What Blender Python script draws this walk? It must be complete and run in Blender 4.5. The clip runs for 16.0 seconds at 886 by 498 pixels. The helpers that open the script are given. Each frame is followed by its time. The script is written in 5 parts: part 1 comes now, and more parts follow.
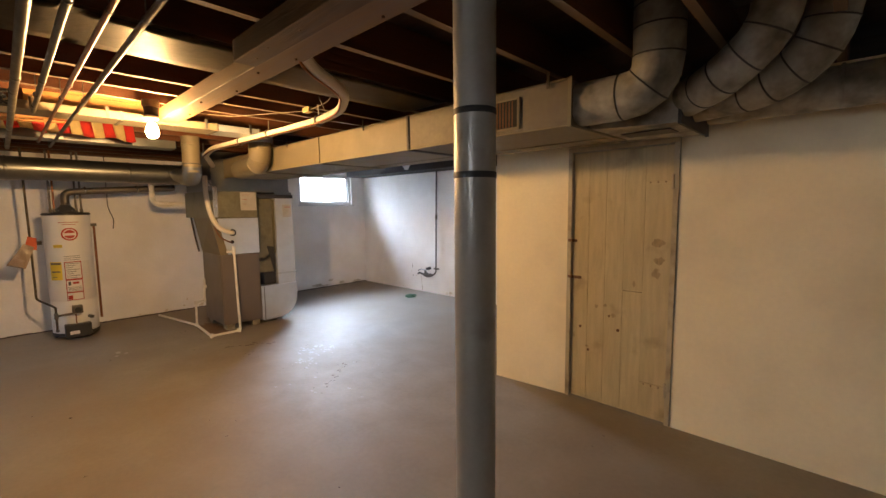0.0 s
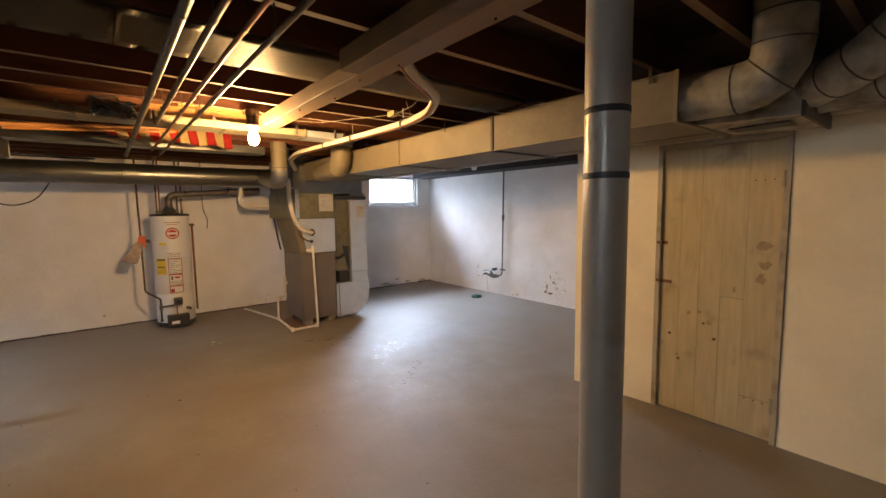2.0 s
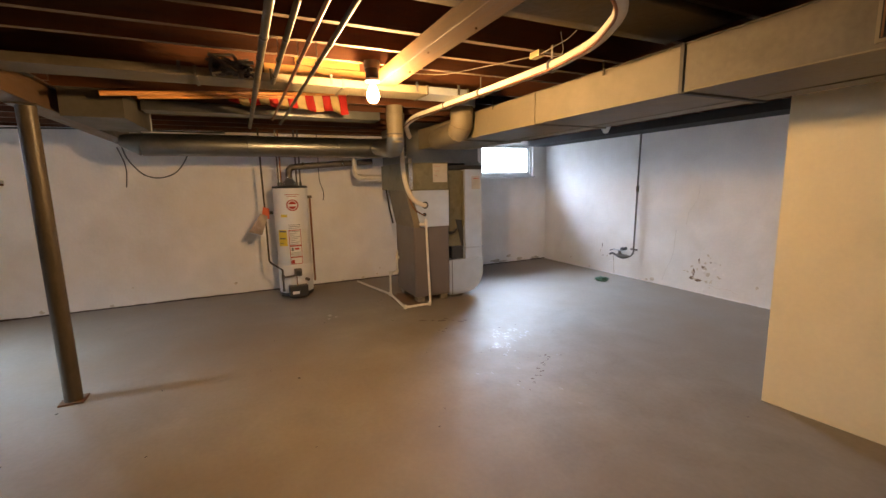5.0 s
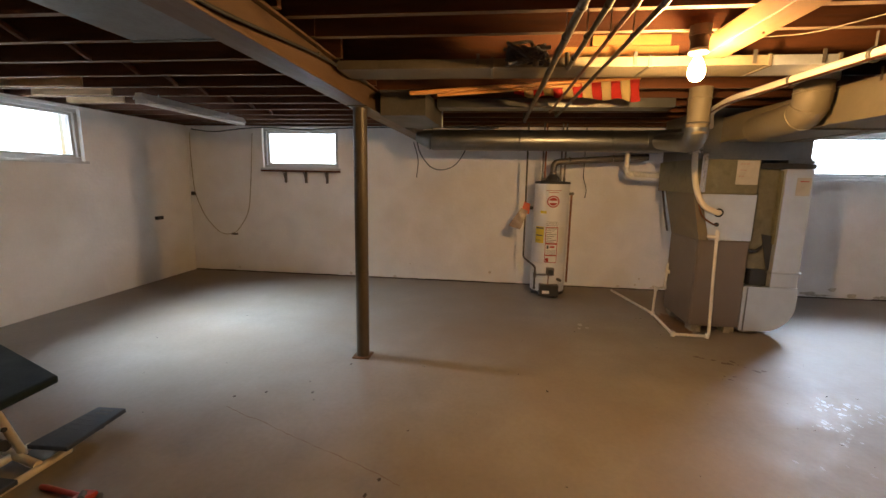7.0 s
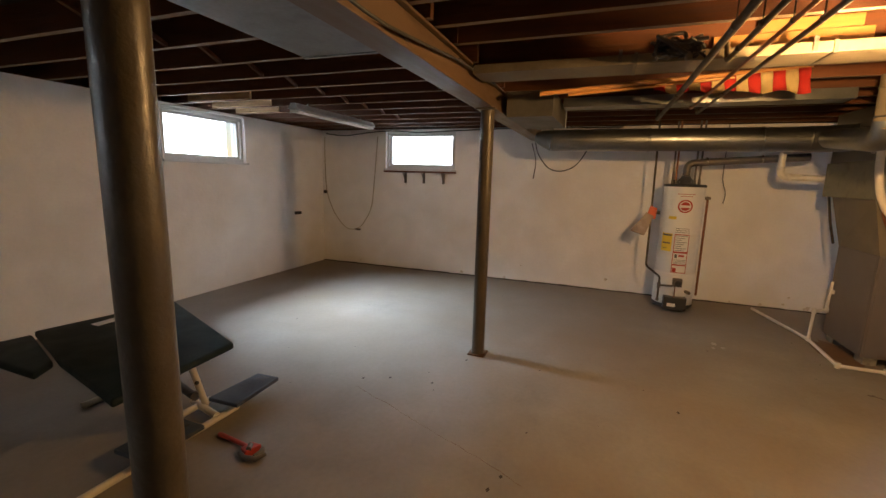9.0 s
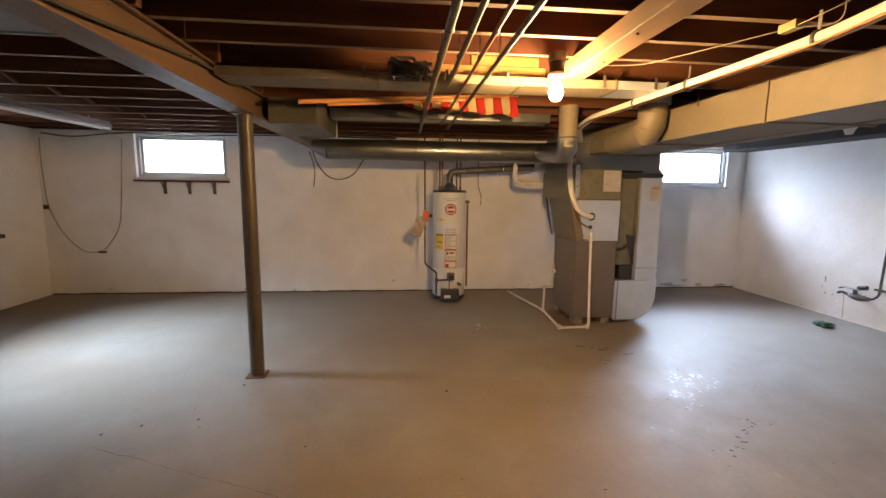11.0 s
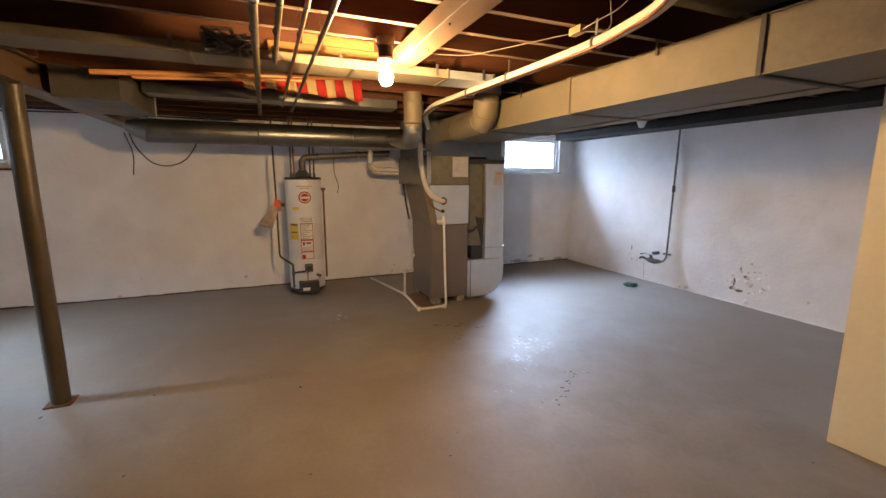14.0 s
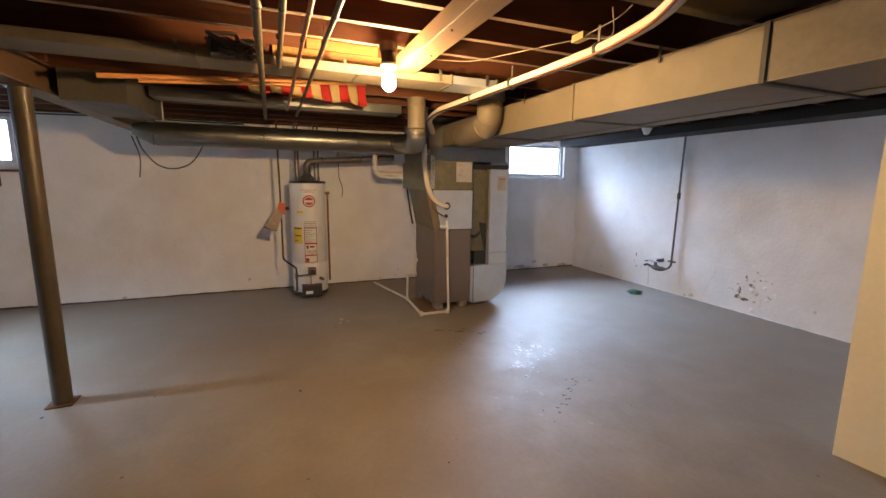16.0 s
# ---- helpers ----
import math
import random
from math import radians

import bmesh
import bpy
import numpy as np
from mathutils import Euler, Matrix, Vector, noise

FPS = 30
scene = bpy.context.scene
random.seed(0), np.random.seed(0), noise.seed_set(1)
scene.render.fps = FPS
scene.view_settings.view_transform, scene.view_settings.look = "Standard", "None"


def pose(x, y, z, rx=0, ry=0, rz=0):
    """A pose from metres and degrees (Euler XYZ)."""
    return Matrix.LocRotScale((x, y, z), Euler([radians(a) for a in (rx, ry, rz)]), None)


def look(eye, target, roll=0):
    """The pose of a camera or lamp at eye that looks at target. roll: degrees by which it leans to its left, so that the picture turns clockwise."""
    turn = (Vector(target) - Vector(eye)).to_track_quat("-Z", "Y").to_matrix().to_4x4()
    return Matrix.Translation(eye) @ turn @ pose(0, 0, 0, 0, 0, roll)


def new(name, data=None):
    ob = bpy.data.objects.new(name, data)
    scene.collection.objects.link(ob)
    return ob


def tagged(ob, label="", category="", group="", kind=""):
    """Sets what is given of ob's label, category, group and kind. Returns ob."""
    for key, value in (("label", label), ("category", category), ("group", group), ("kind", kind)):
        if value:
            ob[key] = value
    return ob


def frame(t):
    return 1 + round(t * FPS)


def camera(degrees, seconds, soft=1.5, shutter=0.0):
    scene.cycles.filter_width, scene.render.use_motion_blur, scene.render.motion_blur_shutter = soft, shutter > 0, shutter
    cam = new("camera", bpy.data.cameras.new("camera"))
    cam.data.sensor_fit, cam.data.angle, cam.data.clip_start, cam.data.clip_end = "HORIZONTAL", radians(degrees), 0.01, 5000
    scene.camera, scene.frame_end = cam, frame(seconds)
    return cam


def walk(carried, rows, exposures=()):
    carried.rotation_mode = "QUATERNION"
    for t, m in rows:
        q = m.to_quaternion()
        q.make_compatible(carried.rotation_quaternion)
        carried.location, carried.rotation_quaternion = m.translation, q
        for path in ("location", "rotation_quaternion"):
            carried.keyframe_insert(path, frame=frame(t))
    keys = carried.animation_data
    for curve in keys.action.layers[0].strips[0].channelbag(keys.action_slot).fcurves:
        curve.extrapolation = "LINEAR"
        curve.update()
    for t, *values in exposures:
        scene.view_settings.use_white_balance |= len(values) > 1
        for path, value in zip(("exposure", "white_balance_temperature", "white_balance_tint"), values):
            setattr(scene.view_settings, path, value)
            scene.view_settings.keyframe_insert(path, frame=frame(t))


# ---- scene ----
cam = camera(92.8, 16.0)
PATH = [
    (0, (0.998, 0.56, 1.557), (-0.375, 2.002, 1.364), -0.6),
    (0.5, (0.973, 0.558, 1.576), (-0.39, 2.008, 1.383), -0.9),
    (1, (0.931, 0.512, 1.568), (-0.493, 1.903, 1.379), 0.1),
    (1.5, (0.887, 0.436, 1.566), (-0.629, 1.727, 1.372), -0.5),
    (2, (0.871, 0.42, 1.564), (-0.68, 1.668, 1.375), -0.8),
    (2.5, (0.858, 0.403, 1.547), (-0.694, 1.648, 1.337), -1.1),
    (3, (0.844, 0.402, 1.569), (-0.721, 1.629, 1.353), -0.7),
    (3.2, (0.827, 0.402, 1.569), (-0.749, 1.614, 1.36), -0.8),
    (5.3, (0.119, 0.525, 1.528), (-1.723, 1.233, 1.204), -0.9),
    (5.5, (0.034, 0.529, 1.537), (-1.848, 1.122, 1.209), -0.5),
    (6, (-0.094, 0.469, 1.547), (-2.049, 0.745, 1.225), 0.4),
    (6.5, (-0.141, 0.408, 1.546), (-2.115, 0.417, 1.227), 0.7),
    (7, (-0.155, 0.367, 1.553), (-2.115, 0.138, 1.226), 1.1),
    (7.5, (-0.142, 0.29, 1.549), (-2.067, -0.137, 1.214), 1.6),
    (8, (-0.121, 0.224, 1.549), (-1.989, -0.404, 1.208), 1.7),
    (8.2, (-0.112, 0.205, 1.553), (-1.956, -0.491, 1.216), 1.6),
    (10.3, (-0.079, 0.288, 1.54), (-1.995, -0.223, 1.281), 0.6),
    (10.5, (-0.092, 0.343, 1.542), (-2.058, 0.079, 1.288), 1.2),
    (11, (-0.09, 0.472, 1.551), (-2.06, 0.668, 1.274), 0.7),
    (11.5, (-0.076, 0.581, 1.554), (-1.987, 1.094, 1.26), 0.5),
    (12, (-0.087, 0.631, 1.546), (-1.958, 1.257, 1.218), -0.1),
    (12.5, (-0.08, 0.647, 1.551), (-1.921, 1.357, 1.222), 0.2),
    (13, (-0.067, 0.655, 1.54), (-1.895, 1.395, 1.207), -0.4),
    (13.5, (-0.06, 0.66, 1.539), (-1.885, 1.407, 1.207), -0.6),
    (14, (-0.053, 0.662, 1.542), (-1.871, 1.427, 1.21), 0.1),
    (14.5, (-0.049, 0.673, 1.556), (-1.852, 1.479, 1.238), 0.4),
    (15, (-0.036, 0.685, 1.552), (-1.817, 1.547, 1.261), 0.6),
    (15.5, (-0.023, 0.708, 1.552), (-1.774, 1.63, 1.261), -0.1),
    (16, (-0.049, 0.685, 1.544), (-1.879, 1.43, 1.234), 0.6),
]
walk(cam, [(t, look(eye, target, roll)) for t, eye, target, roll in PATH], exposures=[(0.0, -0.06, 6350, 10), (3.2, -0.10, 6150, 10), (5.5, -0.12, 6150, 10), (7.5, -0.34, 6400, 10), (8.2, -0.34, 6400, 10), (10.3, -0.06, 6400, 10), (11.0, 0.04, 6000, 10), (13.0, -0.13, 5650, 10), (16.0, -0.13, 5600, 10)])

# ---- light and world ----
BULB = (-2.48, 1.335, 2.115)
world = bpy.data.worlds.new("sky")
scene.world = world
world.use_nodes = True
wn = world.node_tree.nodes
sky = wn.new("ShaderNodeTexSky")
sky.sky_type, sky.sun_disc = "NISHITA", False
sky.sun_elevation, sky.sun_rotation = radians(35), radians(200)
world.node_tree.links.new(sky.outputs["Color"], wn["Background"].inputs["Color"])
wn["Background"].inputs["Strength"].default_value = 0.12


def window_light(name, x, y, z, rz, watts, wide=1.5, spread=110, back=0.5, up=0.6, tip=50, tint=(0.76, 0.88, 1.0)):
    """Skylight from above the window well, slanting down through a window. rz: the way into the room."""
    lamp = bpy.data.lights.new(name, "AREA")
    lamp.shape, lamp.size, lamp.size_y, lamp.energy, lamp.color, lamp.spread = "RECTANGLE", wide, 0.7, watts, tint, radians(spread)
    ob = new(name, lamp)
    ob.matrix_world = pose(x, y, z, 0, 0, rz) @ pose(0, -back, up, tip)
    return ob


window_light("daylight_west_south", -6.72, -2.62, 1.99, -90, 40, 1.2)
window_light("daylight_west_north", -6.72, 5.35, 1.95, -108, 460, 1.5, 135, 0.6, 0.52, 51, (0.70, 0.81, 1.0))
window_light("daylight_south", -4.05, -4.72, 1.99, 5, 122, 0.5, 58, 0.48, 0.56, 48)
# Added daylight from out of view, to brighten the post and door wall.
window_light("added_daylight_south_east", 2.2, -4.72, 1.99, 12, 48, 1.1, 110, 0.5, 0.40, 62, (0.86, 0.93, 1.0))


# ---- materials ----
def material(name, color, rough=0.6, metal=0.0, vary=0.15, scale=6.0, fine=90.0, bump=0.15, stretch=(1, 1, 1),
             stain=None, stain_scale=1.4, stain_amount=0.0, island=0.0, rough_vary=0.1, spec=0.5, stain_edge=(0.52, 0.72), bump_scale=None):
    """A painted, wooden or metal surface: broad and fine variation, stains, relief."""
    m = bpy.data.materials.new(name)
    m.use_nodes = True
    nt = m.node_tree
    n, link = nt.nodes, nt.links.new
    b = n["Principled BSDF"]
    co = n.new("ShaderNodeTexCoord")
    mp = n.new("ShaderNodeMapping")
    mp.inputs["Scale"].default_value = stretch
    link(co.outputs["Object"], mp.inputs["Vector"])

    def noise_tex(s, detail, source=mp.outputs["Vector"], distort=0.0):
        t = n.new("ShaderNodeTexNoise")
        t.inputs["Scale"].default_value, t.inputs["Detail"].default_value, t.inputs["Distortion"].default_value = s, detail, distort
        link(source, t.inputs["Vector"])
        return t.outputs["Fac"]

    broad, small = noise_tex(scale, 4, distort=0.4), noise_tex(fine, 3)
    mix = n.new("ShaderNodeMath")
    mix.operation = "MULTIPLY_ADD"
    link(small, mix.inputs[0])
    mix.inputs[1].default_value = 0.35
    link(broad, mix.inputs[2])
    ramp = n.new("ShaderNodeMapRange")
    ramp.inputs["From Min"].default_value, ramp.inputs["From Max"].default_value = 0.4, 0.95
    ramp.inputs["To Min"].default_value, ramp.inputs["To Max"].default_value = 1 - vary, 1 + vary
    link(mix.outputs[0], ramp.inputs["Value"])
    value = ramp.outputs["Result"]
    if island:
        geo, info = n.new("ShaderNodeNewGeometry"), n.new("ShaderNodeObjectInfo")
        add = n.new("ShaderNodeMath")
        add.operation = "ADD"
        link(geo.outputs["Random Per Island"], add.inputs[0])
        link(info.outputs["Random"], add.inputs[1])
        rr = n.new("ShaderNodeMapRange")
        rr.inputs["From Max"].default_value = 2.0
        rr.inputs["To Min"].default_value, rr.inputs["To Max"].default_value = 1 - island, 1 + island
        link(add.outputs[0], rr.inputs["Value"])
        mul = n.new("ShaderNodeMath")
        mul.operation = "MULTIPLY"
        link(value, mul.inputs[0])
        link(rr.outputs["Result"], mul.inputs[1])
        value = mul.outputs[0]
    tint = n.new("ShaderNodeVectorMath")
    tint.operation = "SCALE"
    tint.inputs[0].default_value = color
    link(value, tint.inputs["Scale"])
    out = tint.outputs["Vector"]
    if stain:
        spot = noise_tex(stain_scale, 5, co.outputs["Object"], 0.0)
        sr = n.new("ShaderNodeMapRange")
        sr.inputs["From Min"].default_value, sr.inputs["From Max"].default_value = stain_edge
        sr.inputs["To Max"].default_value = stain_amount
        link(spot, sr.inputs["Value"])
        sm = n.new("ShaderNodeMix")
        sm.data_type = "RGBA"
        link(sr.outputs["Result"], sm.inputs["Factor"])
        link(out, sm.inputs[6])
        sm.inputs[7].default_value = (*stain, 1)
        out = sm.outputs[2]
    link(out, b.inputs["Base Color"])
    b.inputs["Metallic"].default_value = metal
    b.inputs["Specular IOR Level"].default_value = spec
    rm = n.new("ShaderNodeMapRange")
    rm.inputs["From Min"].default_value, rm.inputs["From Max"].default_value = 0.3, 0.75
    rm.inputs["To Min"].default_value, rm.inputs["To Max"].default_value = max(0.29 if rough > 0.27 else 0.03, rough - rough_vary), min(1, rough + rough_vary)
    link(broad, rm.inputs["Value"])
    link(rm.outputs["Result"], b.inputs["Roughness"])
    if bump:
        relief = n.new("ShaderNodeMath")
        relief.operation = "MULTIPLY_ADD"
        link(noise_tex(bump_scale or fine * 0.6, 4), relief.inputs[0])
        relief.inputs[1].default_value = 0.4
        link(broad, relief.inputs[2])
        bp = n.new("ShaderNodeBump")
        bp.inputs["Strength"].default_value, bp.inputs["Distance"].default_value = bump, 0.02
        link(relief.outputs[0], bp.inputs["Height"])
        link(bp.outputs["Normal"], b.inputs["Normal"])
    return m


def add_damp_sheen(m, cx, cy, sx, sy, rough):
    """A smoother, sealed patch of floor with a ragged rim, round (cx, cy)."""
    nt = m.node_tree
    n, link = nt.nodes, nt.links.new
    b = n["Principled BSDF"]
    co = n.new("ShaderNodeTexCoord")
    mp = n.new("ShaderNodeMapping")
    mp.inputs["Location"].default_value = (-cx / sx, -cy / sy, 0)
    mp.inputs["Scale"].default_value = (1 / sx, 1 / sy, 0)
    link(co.outputs["Object"], mp.inputs["Vector"])
    away = n.new("ShaderNodeVectorMath")
    away.operation = "LENGTH"
    link(mp.outputs["Vector"], away.inputs[0])
    rag = n.new("ShaderNodeTexNoise")
    rag.inputs["Scale"].default_value, rag.inputs["Detail"].default_value = 1.6, 1.5
    link(co.outputs["Object"], rag.inputs["Vector"])
    add = n.new("ShaderNodeMath")
    add.operation = "MULTIPLY_ADD"
    add.inputs[1].default_value = 0.3
    link(rag.outputs["Fac"], add.inputs[0])
    link(away.outputs["Value"], add.inputs[2])
    fade = n.new("ShaderNodeMapRange")
    fade.interpolation_type = "SMOOTHERSTEP"
    fade.inputs["From Min"].default_value, fade.inputs["From Max"].default_value = 0.15, 1.6
    link(add.outputs[0], fade.inputs["Value"])
    old = b.inputs["Roughness"].links[0].from_socket
    mix = n.new("ShaderNodeMix")
    link(fade.outputs["Result"], mix.inputs[0])
    blot = n.new("ShaderNodeTexNoise")
    blot.inputs["Scale"].default_value, blot.inputs["Detail"].default_value, blot.inputs["Distortion"].default_value = 4.0, 5.0, 0.8
    link(co.outputs["Object"], blot.inputs["Vector"])
    worn = n.new("ShaderNodeMapRange")
    worn.inputs["From Min"].default_value, worn.inputs["From Max"].default_value = 0.40, 0.56
    worn.inputs["To Min"].default_value, worn.inputs["To Max"].default_value = rough - 0.05, rough + 0.04
    link(blot.outputs["Fac"], worn.inputs["Value"])
    link(worn.outputs["Result"], mix.inputs[2])
    link(old, mix.inputs[3])
    link(mix.outputs[0], b.inputs["Roughness"])


WALL = material("painted_masonry", (0.87, 0.855, 0.83), 0.75, vary=0.07, scale=2.6, fine=38, bump=0.4, stain=(0.60, 0.49, 0.31), stain_scale=0.8, stain_amount=0.42, stain_edge=(0.50, 0.80))
CREAM_WALL = material("cream_painted_plaster", (0.89, 0.775, 0.53), 0.75, vary=0.07, scale=1.8, fine=38, bump=0.35, stain=(0.46, 0.37, 0.24), stain_scale=1.1, stain_amount=0.5, stain_edge=(0.50, 0.80))
FLOOR = material("grey_floor_paint", (0.262, 0.235, 0.205), 0.60, vary=0.2, scale=2.6, fine=30, bump=0.15, spec=0.5, stain=(0.20, 0.135, 0.08), stain_scale=0.55, stain_amount=0.75, stain_edge=(0.36, 0.74), rough_vary=0.08, bump_scale=10)
add_damp_sheen(FLOOR, -2.4, 2.6, 2.6, 1.7, 0.61)
# Paler wood for joist undersides: the light they catch, put into the colour.
JOIST_LIT_UNDERSIDE = material("lit_joist_underside", (0.19, 0.125, 0.075), 0.8, vary=0.25, scale=4, fine=60, stretch=(8, 0.6, 8), bump=0.2, island=0.25)
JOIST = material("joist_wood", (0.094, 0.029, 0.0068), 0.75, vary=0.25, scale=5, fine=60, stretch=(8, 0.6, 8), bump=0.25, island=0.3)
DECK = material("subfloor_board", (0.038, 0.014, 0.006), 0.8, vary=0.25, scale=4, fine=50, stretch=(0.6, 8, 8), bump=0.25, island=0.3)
# Near-black that stands for shade: ceiling beyond the duct, inside of the register.
SHADE_BLACK = material("shade_black", (0.016, 0.012, 0.010), 0.8, vary=0.3, scale=4, fine=50, stretch=(0.6, 8, 8), bump=0.25)
OLD_TIMBER = material("weathered_timber", (0.095, 0.045, 0.019), 0.75, vary=0.3, scale=5, fine=60, stretch=(0.5, 8, 8), bump=0.3, stain=(0.035, 0.02, 0.012), stain_scale=5, stain_amount=0.6)
PINE = material("pale_pine", (0.175, 0.096, 0.036), 0.65, vary=0.18, scale=5, fine=60, stretch=(0.5, 8, 8), bump=0.2, stain=(0.2, 0.1, 0.04), stain_scale=9, stain_amount=0.5, stain_edge=(0.62, 0.75))
# Pale wood colour holding the window light on the south joist faces.
LIT_JOIST_PALE = material("window_lit_joist_face", (0.48, 0.31, 0.15), 0.65, vary=0.2, scale=5, fine=60, stretch=(8, 0.5, 8), bump=0.2, island=0.2)
# Bulb glow on a joist face, put into an orange wood colour.
LIT_JOIST_ORANGE = material("bulb_lit_joist_face", (0.40, 0.20, 0.05), 0.65, vary=0.2, scale=5, fine=60, stretch=(8, 0.5, 8), bump=0.2)
POST = material("grey_post_paint", (0.33, 0.30, 0.25), 0.34, metal=0.35, vary=0.12, scale=5, fine=90, bump=0.12, stain=(0.10, 0.07, 0.05), stain_scale=7, stain_amount=0.4, stain_edge=(0.6, 0.75))
POST_BROWN = material("bronze_post_paint", (0.082, 0.064, 0.042), 0.40, metal=0.1, vary=0.22, scale=6, fine=70, bump=0.3, spec=0.4)
STEEL_BEAM = material("brown_beam_paint", (0.125, 0.075, 0.042), 0.45, metal=0.2, vary=0.2, scale=4, fine=60, bump=0.15, stretch=(0.7, 4, 4))
GALV = material("galvanised_steel", (0.50, 0.53, 0.56), 0.42, metal=0.5, vary=0.12, scale=9, fine=60, bump=0.08)
GALV_DARK = material("dull_galvanised_steel", (0.24, 0.245, 0.24), 0.33, metal=0.95, vary=0.15, scale=5, fine=50, bump=0.08)
DUCT_TAN = material("tan_duct_paint", (0.188, 0.155, 0.098), 0.6, metal=0.1, vary=0.09, scale=3, fine=40, bump=0.12, stain=(0.30, 0.25, 0.17), stain_scale=3, stain_amount=0.4)
# Dimmer, greyer copy of the tan: fading bulb light put into the colour.
DUCT_DIMMED = material("dimmed_grey_tan_duct_paint", (0.15, 0.125, 0.088), 0.6, metal=0.15, vary=0.3, scale=4, fine=40, bump=0.14, stain=(0.15, 0.12, 0.09), stain_scale=4, stain_amount=0.5)
STACK_PALE = material("flaking_cream_duct_paint", (0.23, 0.185, 0.115), 0.6, vary=0.2, scale=6, fine=40, bump=0.2, stain=(0.14, 0.11, 0.07), stain_scale=7, stain_amount=0.7)
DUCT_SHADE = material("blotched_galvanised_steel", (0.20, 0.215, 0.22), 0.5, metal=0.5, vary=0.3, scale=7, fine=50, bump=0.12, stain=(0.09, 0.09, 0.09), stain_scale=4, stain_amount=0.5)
PLENUM_TAN = material("olive_tan_sheet_metal", (0.20, 0.185, 0.12), 0.5, metal=0.25, vary=0.25, scale=6, fine=40, bump=0.12, stain=(0.10, 0.085, 0.05), stain_scale=6, stain_amount=0.6)
DUCT_GREY = material("dusty_grey_duct", (0.40, 0.365, 0.29), 0.65, metal=0.2, vary=0.25, scale=6, fine=40, bump=0.2, stain=(0.10, 0.085, 0.062), stain_scale=7, stain_amount=0.85, stain_edge=(0.42, 0.68))
DUCT_DARK = material("sooty_duct", (0.11, 0.10, 0.085), 0.55, metal=0.4, vary=0.25, scale=5, fine=40, bump=0.14)
PAN = material("tarnished_pan_metal", (0.108, 0.08, 0.044), 0.50, metal=0.3, spec=0.15, vary=0.3, scale=4, fine=40, bump=0.2, stain=(0.12, 0.08, 0.05), stain_scale=3, stain_amount=0.6)
BLACK_TAPE = material("black_tape", (0.025, 0.025, 0.027), 0.6, vary=0.2, bump=0.1)
SEAM = material("dark_seam", (0.06, 0.055, 0.05), 0.7, vary=0.2, bump=0.1)
ENAMEL = material("white_enamel", (0.82, 0.82, 0.81), 0.28, vary=0.03, scale=3, bump=0.03, stain=(0.5, 0.45, 0.36), stain_scale=3, stain_amount=0.25)
CABINET = material("taupe_cabinet_enamel", (0.155, 0.13, 0.115), 0.42, vary=0.06, scale=3, bump=0.05)
COIL_CASE = material("bright_galvanised_case", (0.62, 0.66, 0.70), 0.38, metal=0.6, vary=0.08, scale=7, bump=0.05)
PVC = material("white_pvc", (0.76, 0.73, 0.66), 0.38, vary=0.06, scale=5, bump=0.03, stain=(0.45, 0.36, 0.24), stain_scale=6, stain_amount=0.35)
FOAM = material("cream_pipe_sleeve", (0.74, 0.66, 0.52), 0.65, vary=0.08, scale=8, bump=0.15)
COPPER = material("aged_copper", (0.27, 0.115, 0.055), 0.42, metal=1.0, vary=0.25, scale=9, bump=0.06)
IRON = material("dark_pipe_iron", (0.14, 0.125, 0.11), 0.5, metal=0.6, vary=0.25, scale=9, bump=0.12)
CONDUIT = material("grey_conduit", (0.085, 0.068, 0.045), 0.46, metal=0.45, spec=0.25, vary=0.15, scale=9, bump=0.06)
CABLE = material("black_cable", (0.03, 0.03, 0.03), 0.6, vary=0.2, bump=0.05)
BAKELITE = material("dark_brown_bakelite", (0.035, 0.02, 0.012), 0.45, vary=0.15, bump=0.05)
BLACK = material("black_plastic", (0.03, 0.03, 0.032), 0.45, vary=0.15, bump=0.06)
DOOR_PAINT = material("aged_door_paint", (0.50, 0.405, 0.225), 0.62, vary=0.16, scale=5, fine=60, stretch=(6, 6, 0.7), bump=0.22, stain=(0.20, 0.13, 0.07), stain_scale=4.5, stain_amount=0.7, stain_edge=(0.58, 0.78), island=0.06)
DOOR_WORN = material("worn_door_paint", (0.34, 0.255, 0.135), 0.7, vary=0.35, scale=18, fine=60, stretch=(6, 6, 0.9), bump=0.2)
TRIM_PAINT = material("aged_trim_paint", (0.44, 0.37, 0.245), 0.62, vary=0.12, scale=6, fine=60, stretch=(6, 6, 0.8), bump=0.25, stain=(0.18, 0.12, 0.07), stain_scale=7, stain_amount=0.6)
RUST = material("rusted_hardware", (0.15, 0.075, 0.035), 0.7, metal=0.5, vary=0.3, scale=20, bump=0.3)
VINYL = material("white_vinyl", (0.56, 0.555, 0.54), 0.4, vary=0.04, scale=4, bump=0.03, stain=(0.4, 0.38, 0.33), stain_scale=9, stain_amount=0.4)
PAPER = material("white_paper", (0.78, 0.77, 0.74), 0.7, vary=0.04, bump=0.03)
DUSTY_PAPER = material("dusty_paper", (0.50, 0.47, 0.43), 0.7, vary=0.15, scale=9, bump=0.06)
YELLOW = material("yellow_label", (0.78, 0.60, 0.05), 0.55, vary=0.05, bump=0.02)
RED = material("red_print", (0.42, 0.035, 0.025), 0.55, vary=0.08, bump=0.02)
INK = material("grey_print", (0.10, 0.10, 0.10), 0.6, vary=0.1, bump=0.0)
ORANGE = material("orange_card", (0.75, 0.16, 0.06), 0.5, vary=0.1, bump=0.05)
